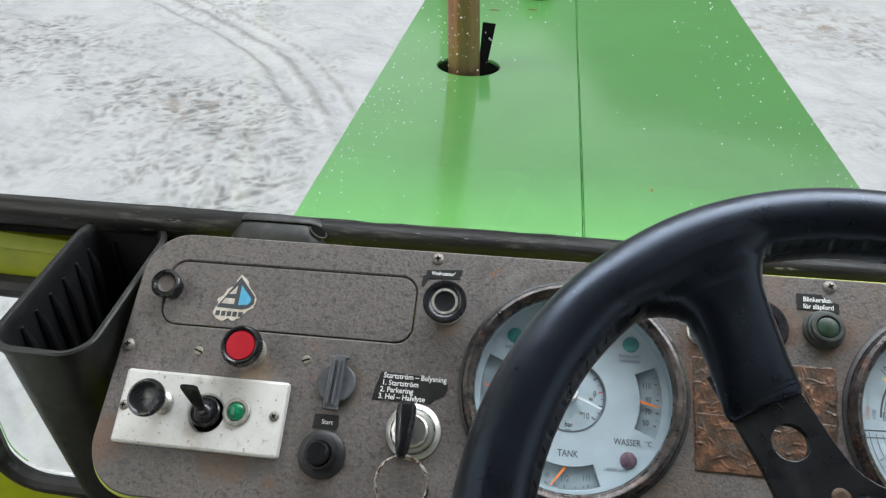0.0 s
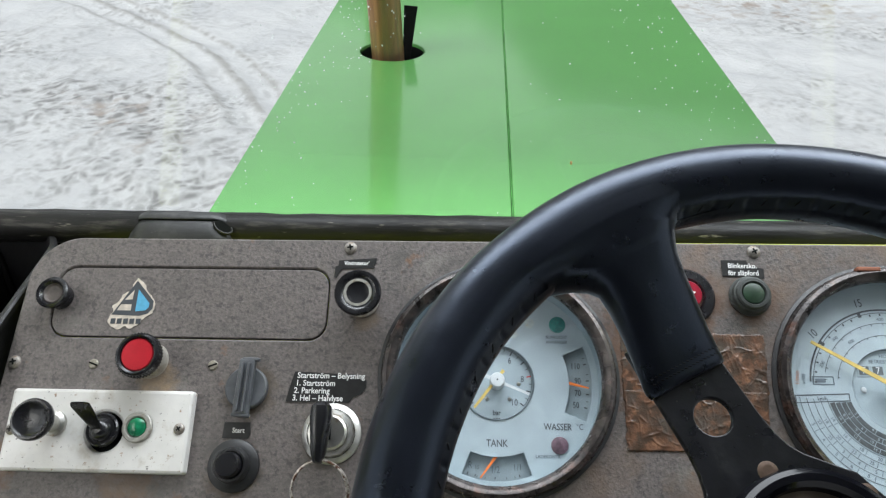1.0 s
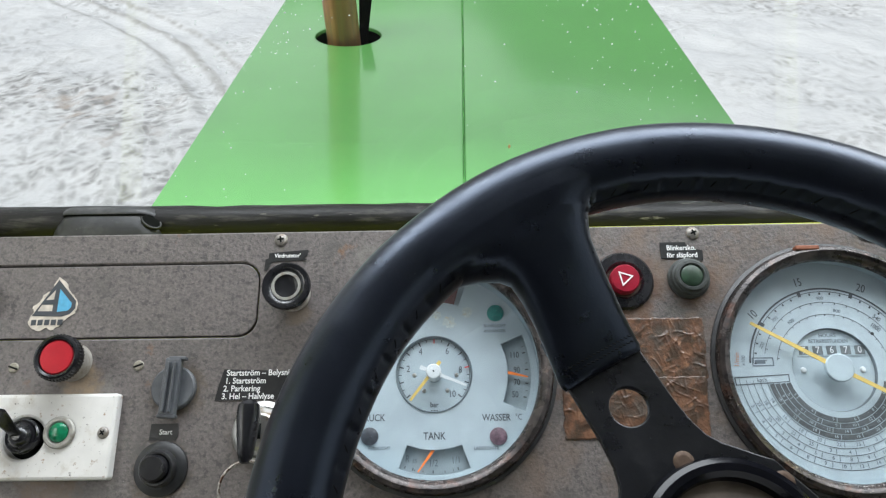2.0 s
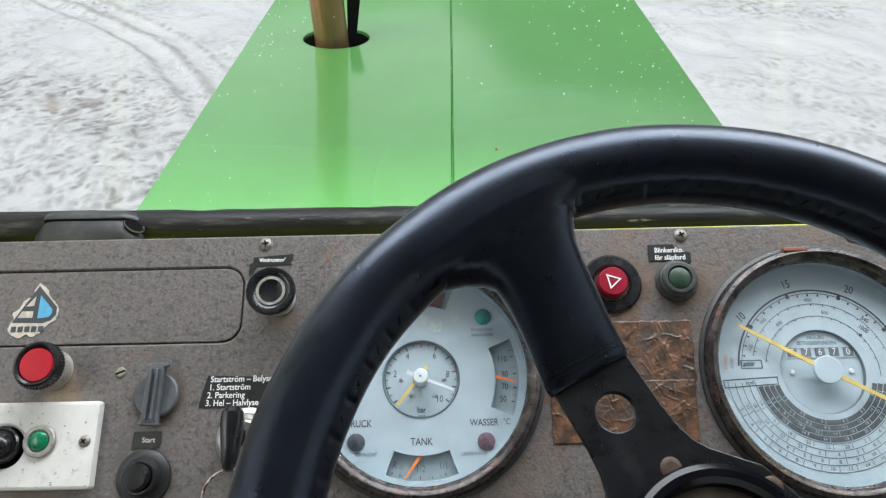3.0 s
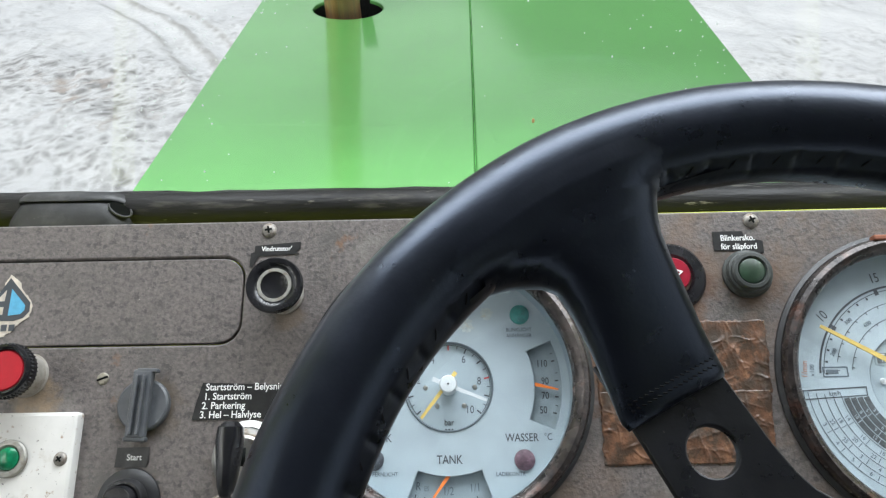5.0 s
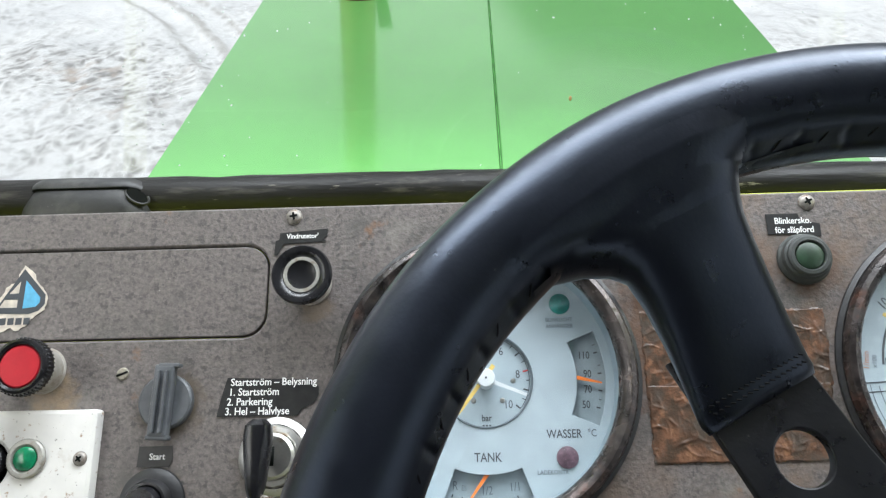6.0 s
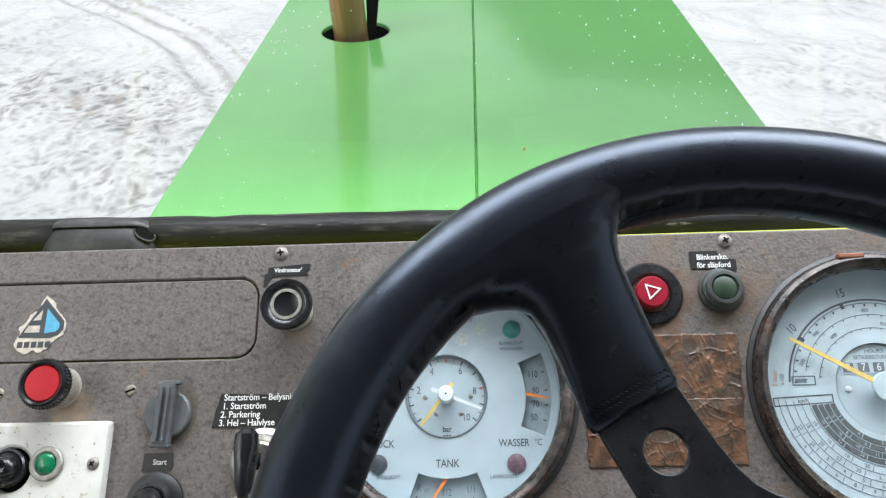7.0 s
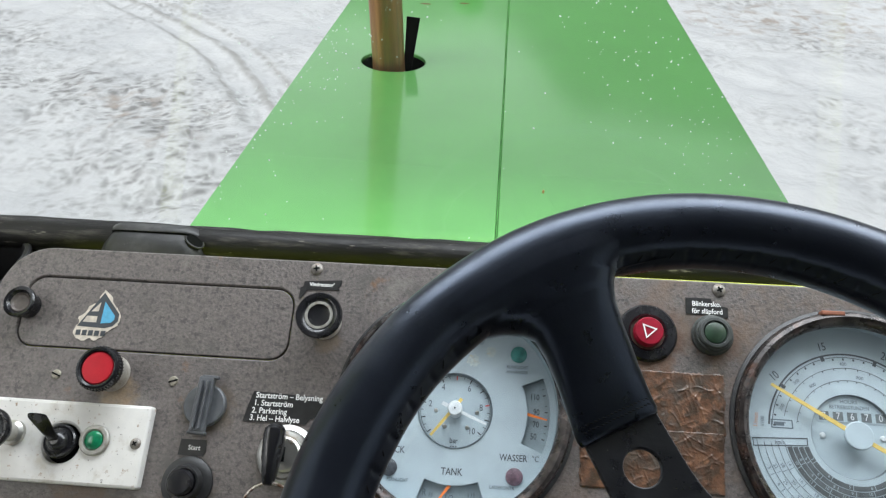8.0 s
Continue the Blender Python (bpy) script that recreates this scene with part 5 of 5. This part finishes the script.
def speed_gauge():
    g = thing("tractor_meter", "round pale blue engine and road speed meter in a rusty bezel", "gauge", on_dash(*G2))
    bezel(g, 0.0785, DW + 0.009)
    part("bezel_clip", box(-0.019, 0.0738, 0.003, -0.004, 0.0768, 0.0085, 0.0008), RUST, g, "small rusty clip on the bezel")
    f = DW + 0.009
    face = part("dial_face", plate(ring_pts(0, 0, 0.0712, 96), (ring_pts(0, 0, 0.0262, 64),), f - 0.0012, f, 0.0002), DIAL, g)
    inner = part("counter_plate", plate(ring_pts(0, 0, 0.0268, 64), (), f - 0.0035, f - 0.0022), DIAL_IN, g)
    zi, zf = f - 0.0021, f + 0.0001

    def arc(r, w, a0, a1, mat=INK):
        part("scale_arc", sector(r - w / 2, r + w / 2, a0, a1, zf, zf + 0.0001, 70), mat, face)

    arc(0.0522, 0.0011, -15, 175)
    arc(0.0502, 0.0004, -15, 175)
    arc(0.0432, 0.0003, -10, 166)
    arc(0.0352, 0.0003, -6, 170)
    for i in range(51):
        a = 175 - 3.8 * i
        if i % 10 == 8:
            tick(face, a, 0.0488, 0.0525, 0.0011, zf, INK)
        elif i % 2 == 0:
            tick(face, a, 0.0482, 0.0496, 0.0005, zf, INK)
    for i in range(17):
        tick(face, 172 - 10.2 * i, 0.0418, 0.0432, 0.0002, zf, INK)
        tick(face, 168 - 9.7 * i, 0.034, 0.0352, 0.0002, zf, INK)
    for body, a in (("10", 142.5), ("15", 104), ("20", 63.5), ("25", 26), ("30", -8)):
        lettering(face, body, 0.058 * math.cos(radians(a)), 0.058 * math.sin(radians(a)), zf, 0.0076, INK, radians(a - 90) * 0.75, 0.75)
    for body, a, r in (("200", 160, 0.0458), ("300", 135, 0.0458), ("400", 92, 0.0458), ("600", 126, 0.038), ("800", 78, 0.038)):
        lettering(face, body, r * math.cos(radians(a)), r * math.sin(radians(a)), zf, 0.0031, FAINT, radians(a - 90) * 0.8)
    for body, x, y in (("540", 0.0322, 0.0322), ("1000", 0.0302, 0.0262)):
        lettering(face, body, x, y, zf, 0.0042, INK, radians(-40), 0.8)
    part("scale_dot", plate(ring_pts(0.0275, 0.0222, 0.0011, 14), (), zf, zf + 0.0001), INK, face)
    lettering(face, "1/min", -0.06, 0.0068, zf, 0.0042, RUSTY_INK, radians(82))
    lettering(face, "x100", -0.056, 0.0062, zf, 0.0032, FAINT, radians(82))
    part("axle_symbol", plate(rrect(-0.0508, 0.0024, -0.0372, 0.008, 0.0006), (rrect(-0.0501, 0.0031, -0.0379, 0.0073, 0.0004),), zf, zf + 0.0001), FAINT, face)
    part("axle_symbol", plate(rrect(-0.049, 0.004, -0.0425, 0.0064, 0.0003), (), zf, zf + 0.0001), FAINT, face)
    # The speed table of the gears in the lower half.
    part("speed_box", plate([(-0.0632, -0.0042), (-0.029, -0.0026), (-0.029, -0.0075), (-0.0628, -0.0094)], ([(-0.0626, -0.0048), (-0.0296, -0.0033), (-0.0296, -0.007), (-0.0622, -0.0088)],), zf, zf + 0.0001), INK, face)
    lettering(face, "km/h", -0.0462, -0.0062, zf, 0.0036, INK, radians(2), 0.85)
    for k in range(4):
        r = 0.0298 + 0.0034 * k
        part("speed_band", sector(r, r + 0.0029, 195 - k, 345 + k, zf, zf + 0.0001, 60), BAND_INK, face)
    for k in range(5):
        arc(0.0438 + 0.0042 * k, 0.00028, 189 - k, 351 + k)
    rnd = random.Random(21)
    for k, n in ((0, 6), (1, 8), (2, 9), (3, 8), (4, 10), (5, 11), (6, 13), (7, 14)):
        r = (0.0312 + 0.0034 * k) if k < 4 else (0.0459 + 0.0042 * (k - 4))
        for i in range(n):
            a = 197 + (343 - 197) * (i + 0.5) / n
            bodies = ("3", "4", "5", "6", "8", "9", "10", "12", "14", "16", "18", "20", "22", "25")
            lettering(face, bodies[(i + 2 * k) % 14], r * math.cos(radians(a)), r * math.sin(radians(a)), zf + (0.0001 if k < 4 else 0), 0.0026 if k < 4 else 0.0031, DIAL if k < 4 else FAINT, radians(a - 270) * 0.8)
            tick(face, a + 4, r - 0.0015, r + 0.0015, 0.00016, zf + (0.0001 if k < 4 else 0), DIAL if k < 4 else FAINT)
    # The hours counter.
    part("counter_ring", lathe([(0.0262, f), (0.0258, f - 0.0005), (0.0256, f - 0.0022)], 64), GROOVE, g)
    part("counter_frame", plate(rrect(-0.0207, 0.0088, 0.0231, 0.0158, 0.0005), (rrect(-0.02, 0.0094, 0.0224, 0.0152, 0.0004),), zi, zi + 0.0003), DIAL_IN, inner)
    for i, d in enumerate("77670"):
        x = -0.0164 + 0.0088 * i
        part("digit_drum", plate(rrect(x - 0.0031, 0.0096, x + 0.0031, 0.0152, 0.0004), (), zi, zi + 0.0002), DRUM, inner)
        lettering(inner, d, x, 0.0124, zi + 0.00022, 0.0062, OFFWHITE, 0.0, 0.85)
    lettering(inner, "BETRIEBSSTUNDEN", 0.0, 0.0182, zi, 0.0034, FAINT, 0.0, 0.85)
    lettering(inner, "HOURS", 0.0, 0.0218, zi, 0.0033, FAINT)
    for x in (-0.0185, 0.0185):
        part("rivet", lathe([(0, zi + 0.0012), (0.0014, zi + 0.0009), (0.0019, zi)], 14), OFFWHITE, inner, at=Matrix.Translation((x, 0.0, 0)))
    nz = -0.0035
    needle(g, -0.0505, 0.0292, -0.006, 0.0030, 0.0009, 0.0014, nz, YELLOW, "yellow_needle")
    needle(g, 0.006, -0.0035, 0.0385, -0.0215, 0.0013, 0.0011, nz, YELLOW, "yellow_needle")
    part("needle_hub", lathe([(0.003, zi), (0.003, nz - 0.0008), (0.0086, nz - 0.0006), (0.0088, nz + 0.0012), (0.0082, nz + 0.0018), (0, nz + 0.002)], 40), DIAL, g, "pale blue round needle hub")
    part("bezel_screw", lathe([(0, 0.0016), (0.001, 0.0013), (0.0014, 0)], 10), SCREW, g, at=Matrix.Translation((-0.0475, -0.0535, 0.0055)))


DRUM = material("grey_counter_drum", (0.1, 0.115, 0.122), 0.5, 0.0, (200, 0.2))
BAND_INK = material("worn_black_scale_ink", (0.058, 0.066, 0.07), 0.6, 0.0, (200, 0.25))
RUSTY_INK = material("orange_dial_ink", (0.42, 0.17, 0.08), 0.6)
speed_gauge()


# ---- the steering wheel: x, y in its plane, z towards the driver ----
WHEEL = Matrix(((0.99926, -0.00111, -0.03841, 0.21202), (-0.01804, 0.86902, -0.49446, -0.25433), (0.03393, 0.49478, 0.86835, 1.66779), (0, 0, 0, 1)))
RIM_R, RIM_T = 0.1576, 0.0169
SPOKE_A = (118.4, -1.6, 238.4)
# Along the spoke, half widths to both sides, half thickness, height.
SLEEVE_ROWS = ((0.0815, 0.0192, 0.0172, 0.0032, -0.0215), (0.084, 0.02, 0.0178, 0.0052, -0.0208), (0.0865, 0.02, 0.0178, 0.0048, -0.0202), (0.0885, 0.0197, 0.0177, 0.0056, -0.0195), (0.097, 0.0188, 0.0177, 0.0072, -0.0165), (0.108, 0.018, 0.0182, 0.0092, -0.0122), (0.119, 0.018, 0.0185, 0.0112, -0.0078), (0.127, 0.0192, 0.0193, 0.0116, -0.0045), (0.1325, 0.0232, 0.0205, 0.0122, -0.0028), (0.137, 0.0305, 0.0225, 0.0127, -0.0015), (0.1425, 0.042, 0.026, 0.0136, -0.0006), (0.149, 0.0535, 0.031, 0.0136, 0.0), (0.156, 0.057, 0.032, 0.011, 0.0))


def sleeve_top(al, y):
    """Height of the spoke sleeve's upper face."""
    for a, b in zip(SLEEVE_ROWS, SLEEVE_ROWS[1:]):
        if a[0] <= al <= b[0]:
            f = (al - a[0]) / (b[0] - a[0])
            lf, rt, th, dz = (p + (q - p) * f for p, q in zip(a[1:], b[1:]))
            c = min(1.0, abs(y) / (lf if y > 0 else rt)) ** (1 / 0.62)
            return dz + th * max(0.0, 1 - c * c) ** 0.4
    return None


def rim_blend():
    """The leather that runs without a step from the sleeve on to the rim."""
    bm = bmesh.new()
    step, soft = 0.0008, 0.0075
    cell = {}
    for i in range(34):
        for k in range(150):
            al, y = 0.1305 + step * i, -0.052 + step * k
            x = al - 3.2 * y * y
            rho = math.hypot(x, y)
            q = RIM_T ** 2 - (RIM_R - rho) ** 2
            rim = math.sqrt(q) if q > 0 else -0.02
            low = sleeve_top(al, y)
            if low is None:
                continue
            gap = max(soft - abs(low - rim), 0) / soft
            if low < rim - soft * 0.93 or low < -0.001:
                continue
            cell[i, k] = bm.verts.new((x, y, max(low, rim) + gap * gap * soft / 4 - 0.0003 + 0.00065 * min(1.0, i / 7)))
    for i, k in list(cell):
        four = [cell.get(c) for c in ((i, k), (i + 1, k), (i + 1, k + 1), (i, k + 1))]
        if None not in four:
            bm.faces.new(four)
    return bm



def steering_wheel():
    w = thing("steering_wheel", "black leather three-spoke steering wheel with a stitched rim", "steering wheel", WHEEL)
    bm = bmesh.new()
    nu, nv, stitches = 1280, 44, 64
    rows = []
    for i in range(nu):
        a = 2 * math.pi * i / nu
        wave = (math.cos(a * stitches) * 0.5 + 0.5) ** 12
        row = []
        for k in range(nv):
            q = 2 * math.pi * k / nv
            rel = math.atan2(math.sin(q - radians(156)), math.cos(q - radians(156)))
            t = RIM_T + 0.00035 * noise.noise(Vector((math.cos(a) * 4, math.sin(a) * 4, q)))
            t -= 0.0007 * math.exp(-((rel / 0.08) ** 2)) + 0.0006 * wave * math.exp(-((rel / 0.15) ** 2)) - 0.0002 * (1 - wave) * math.exp(-(((rel - 0.28) / 0.15) ** 2))
            r = RIM_R + t * math.cos(q)
            row.append(bm.verts.new((r * math.cos(a), r * math.sin(a), t * math.sin(q))))
        rows.append(row)
    for a, b in zip(rows, rows[1:] + rows[:1]):
        for k in range(nv):
            bm.faces.new((a[k], a[(k + 1) % nv], b[(k + 1) % nv], b[k]))
    rim = part("rim", bm, LEATHER, w, angle=80)
    bm = bmesh.new()
    for i in range(stitches):
        a0 = 2 * math.pi * (i + 0.5) / stitches
        pts = []
        for s in range(6):
            q = radians(156) + 0.17 * (s / 2.5 - 1)
            a = a0 + 0.012 * (s / 2.5 - 1)
            t = RIM_T - 0.0002 - 0.0004 * abs(s - 2.5) / 2.5
            pts.append(((RIM_R + t * math.cos(q)) * math.cos(a), (RIM_R + t * math.cos(q)) * math.sin(a), t * math.sin(q)))
        tube(pts, 0.00026, 5, False, bm)
    tagged(part("stitching", bm, THREAD, rim, "black thread lacing along the inner rim"), kind="stuff")

    for ang in SPOKE_A:
        turn = Matrix.Rotation(radians(ang), 4, "Z")
        rows = []
        for al, lf, rt, th, dz in SLEEVE_ROWS:
            row = []
            for k in range(40):
                q = 2 * math.pi * k / 40
                c, s = math.cos(q), math.sin(q)
                y = (lf if c > 0 else rt) * math.copysign(abs(c) ** 0.62, c)
                z = dz + th * math.copysign(abs(s) ** 0.8, s)
                x = al - (0.16 * y * y / 0.05 if al > 0.13 else 0) + 0.0004 * noise.noise(Vector((al * 90, y * 90, z * 90)))
                row.append((x, y, z))
            rows.append(row)
        sp = part("spoke_sleeve", loft(rows), LEATHER, w, "black leather sleeve sewn round the spoke", at=turn, angle=60)
        part("rim_join", rim_blend(), LEATHER, sp, at=None, angle=80)
        st = bmesh.new()
        for row, al in enumerate((0.0856, 0.0878)):
            for k in range(17):
                y = -0.0142 + 0.0302 * k / 16
                ends = [(al + 0.0003 * j, y + 0.00055 * j) for j in (-1, 0, 1)]
                tube([(x, yy, sleeve_top(x, yy) + 0.00012) for x, yy in ends], 0.0003, 5, False, st)
        tagged(part("seam_stitching", st, THREAD, sp), kind="stuff")

    side = [(0.104, -0.0172), (0.0724, -0.0172), (0.058, -0.0174), (0.048, -0.0184), (0.0413, -0.0203), (0.036, -0.0236), (0.0305, -0.0287), (0.0255, -0.0332), (0.0215, -0.0372)]
    out = []
    for ang in sorted(SPOKE_A):
        c, s = math.cos(radians(ang)), math.sin(radians(ang))
        for x, y in side[::-1] + [(x, -y) for x, y in side]:
            out.append((x * c - y * s, x * s + y * c))
    holes = [ring_pts(0.0645 * math.cos(radians(a)), 0.0645 * math.sin(radians(a)), 0.0079, 36) for a in SPOKE_A]
    part("spoke_plate", plate(out, holes, -0.0252, -0.0218, 0.0006), SPOKE, w, "flat black steel spokes with a round hole in each")
    part("hub_ring", lathe([(0.0362, -0.0218), (0.0362, -0.014), (0.0352, -0.0112), (0.0332, -0.0098), (0.0305, -0.01), (0.0285, -0.0118), (0.0275, -0.0165)], 80), HUB_GLOSS, w, "glossy black hub ring")
    part("hub_cap", lathe([(0.0278, -0.016), (0.024, -0.0142), (0, -0.0128)], 48), HUB_WORN, w, "worn brown hub cap")
    for k in range(6):
        a = radians(108.9 + 60 * k)
        part("hub_screw", lathe([(0, -0.0212), (0.0024, -0.0212), (0.0037, -0.0214), (0.0042, -0.0218)], 20), SCREW_CU, w, "copper-coloured screw head", at=Matrix.Translation((0.0374 * math.cos(a), 0.0374 * math.sin(a), 0)))
    part("hub_boss", lathe([(0.034, -0.0252), (0.031, -0.055), (0.022, -0.08), (0.02, -0.13), (0.02, -0.5), (0, -0.5)], 40), BLACK, w, "black steering column under the hub")


HUB_GLOSS = material("glossy_black_ring", (0.0045, 0.0047, 0.007), 0.12, 0.0, (60, 0.2), ((0.02, 0.02, 0.021), 60, 0.6, 0.8), (400, 0.00003, 2.0), spec=0.25)
HUB_WORN = material("worn_brown_cap", (0.11, 0.085, 0.065), 0.6, 0.0, (90, 0.35), ((0.04, 0.036, 0.034), 50, 0.5, 0.7), (300, 0.0002, 3.0))
SCREW_CU = material("tarnished_copper_screw", (0.13, 0.085, 0.06), 0.55, 0.4, (160, 0.3), ((0.1, 0.07, 0.05), 120, 0.55, 0.7), (500, 0.0001, 2.0))
steering_wheel()


# ---- the bonnet and what stands on it ----
def bonnet():
    h = thing("tractor_bonnet", "long flat glossy green engine bonnet of two panels", "bonnet")
    zt, near, far_y = 1.5, 0.135, 1.95

    def at(x0, slope, y):
        return x0 + slope * y

    hole = ring_pts(-0.0565, 0.814, 0.0552, 48)
    left = [(at(-0.196, -0.0075, near), near), (at(0.1257, 0.0145, near), near), (at(0.1257, 0.0145, far_y), far_y), (at(-0.196, -0.0075, far_y), far_y)]
    right = [(at(0.1276, 0.0145, near), near), (at(0.4708, 0.0375, near), near), (at(0.4708, 0.0375, far_y), far_y), (at(0.1276, 0.0145, far_y), far_y)]
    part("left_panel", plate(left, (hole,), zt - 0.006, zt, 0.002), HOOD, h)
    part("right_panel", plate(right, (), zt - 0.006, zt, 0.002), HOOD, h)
    part("seam_strip", box(at(0.1268, 0.0145, 1.0) - 0.03, near + 0.002, zt - 0.028, at(0.1268, 0.0145, 1.0) + 0.03, far_y - 0.01, zt - 0.0062), SEAM, h)
    # Added strip keeps the seam's shade green where the open gap turns black.
    filler = [(at(0.1259, 0.0145, near), near), (at(0.1274, 0.0145, near), near), (at(0.1274, 0.0145, far_y), far_y), (at(0.1259, 0.0145, far_y), far_y)]
    part("seam_filler", plate(filler, (), zt - 0.0061, zt - 0.0005), SEAM, h, "added green strip that lightens the shaded seam")
    part("side_cover", box(-0.185, near + 0.02, 0.75, -0.165, far_y - 0.02, zt - 0.0065, 0.004), HOOD, h)
    part("side_cover", box(0.455, near + 0.02, 0.75, 0.475, far_y - 0.02, zt - 0.0065, 0.004), HOOD, h)
    part("nose", box(-0.185, far_y - 0.04, 0.75, 0.48, far_y - 0.02, zt - 0.0065, 0.006), HOOD, h)
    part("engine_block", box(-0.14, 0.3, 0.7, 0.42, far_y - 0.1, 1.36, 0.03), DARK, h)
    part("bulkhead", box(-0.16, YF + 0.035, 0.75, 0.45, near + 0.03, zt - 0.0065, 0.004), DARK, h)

    e = thing("exhaust_pipe", "heat-browned upright steel exhaust pipe through the bonnet", "exhaust pipe", Matrix.Translation((-0.0555, 0.802, 1.36)) @ Matrix.Rotation(radians(-3.2), 4, "Y"))
    part("pipe", lathe([(0.0, 0.0), (0.0278, 0.0), (0.0278, 1.25), (0.0262, 1.25), (0.0262, 0.9)], 48), PIPE, e)
    part("clamp", lathe([(0.0279, 0.1), (0.0296, 0.101), (0.0296, 0.12), (0.0279, 0.121)], 40), DARK, e, "dark clamp down in the bonnet hole")
    part("bracket", plate([(-0.004, 0), (0.006, 0), (0.031, 0.122), (0.008, 0.125)], (), -0.002, 0.002, 0.0005), DARK, e, "black flat bracket behind the pipe", at=Matrix.Translation((0.022, 0.036, 0.085)) @ Matrix.Rotation(radians(90), 4, "X"))

    c = thing("filler_cap", "dull green round cap on the bonnet", "filler cap", Matrix.Translation((0.052, 1.365, 1.5)))
    part("foot", lathe([(0.0385, 0), (0.0385, 0.004), (0.035, 0.006)], 40), DARK, c)
    part("cap", lathe([(0.035, 0.004), (0.036, 0.05), (0.033, 0.056), (0, 0.06)], 40), CAP, c)
    c = thing("stub_pipe", "short purple-brown pipe stub on the bonnet", "pipe stub", Matrix.Translation((-0.155, 1.305, 1.5)))
    part("pipe", lathe([(0.0185, 0), (0.0185, 0.16), (0.015, 0.16), (0.015, 0.05)], 32), STUB, c)
    for x, y, s in ((-0.0385, 1.21, 0.009), (0.045, 1.235, 0.008)):
        r = thing("rust_spot", "small rust spot on the green bonnet paint", "rust spot", Matrix.Translation((x, y, 1.5)))
        part("stain", plate([(s * (1 + 0.5 * noise.noise(Vector((k, s * 900, 0)))) * math.cos(k * 0.4) * 1.3, 0.5 * s * math.sin(k * 0.4)) for k in range(16)], (), 0.0001, 0.0005), RUST, r)


SEAM = material("seam_shade_green", (0.11, 0.4, 0.09), 0.8, 0.0, (30, 0.4))
STUB = material("purple_brown_pipe", (0.16, 0.07, 0.07), 0.6, 0.0, (60, 0.3))
bonnet()
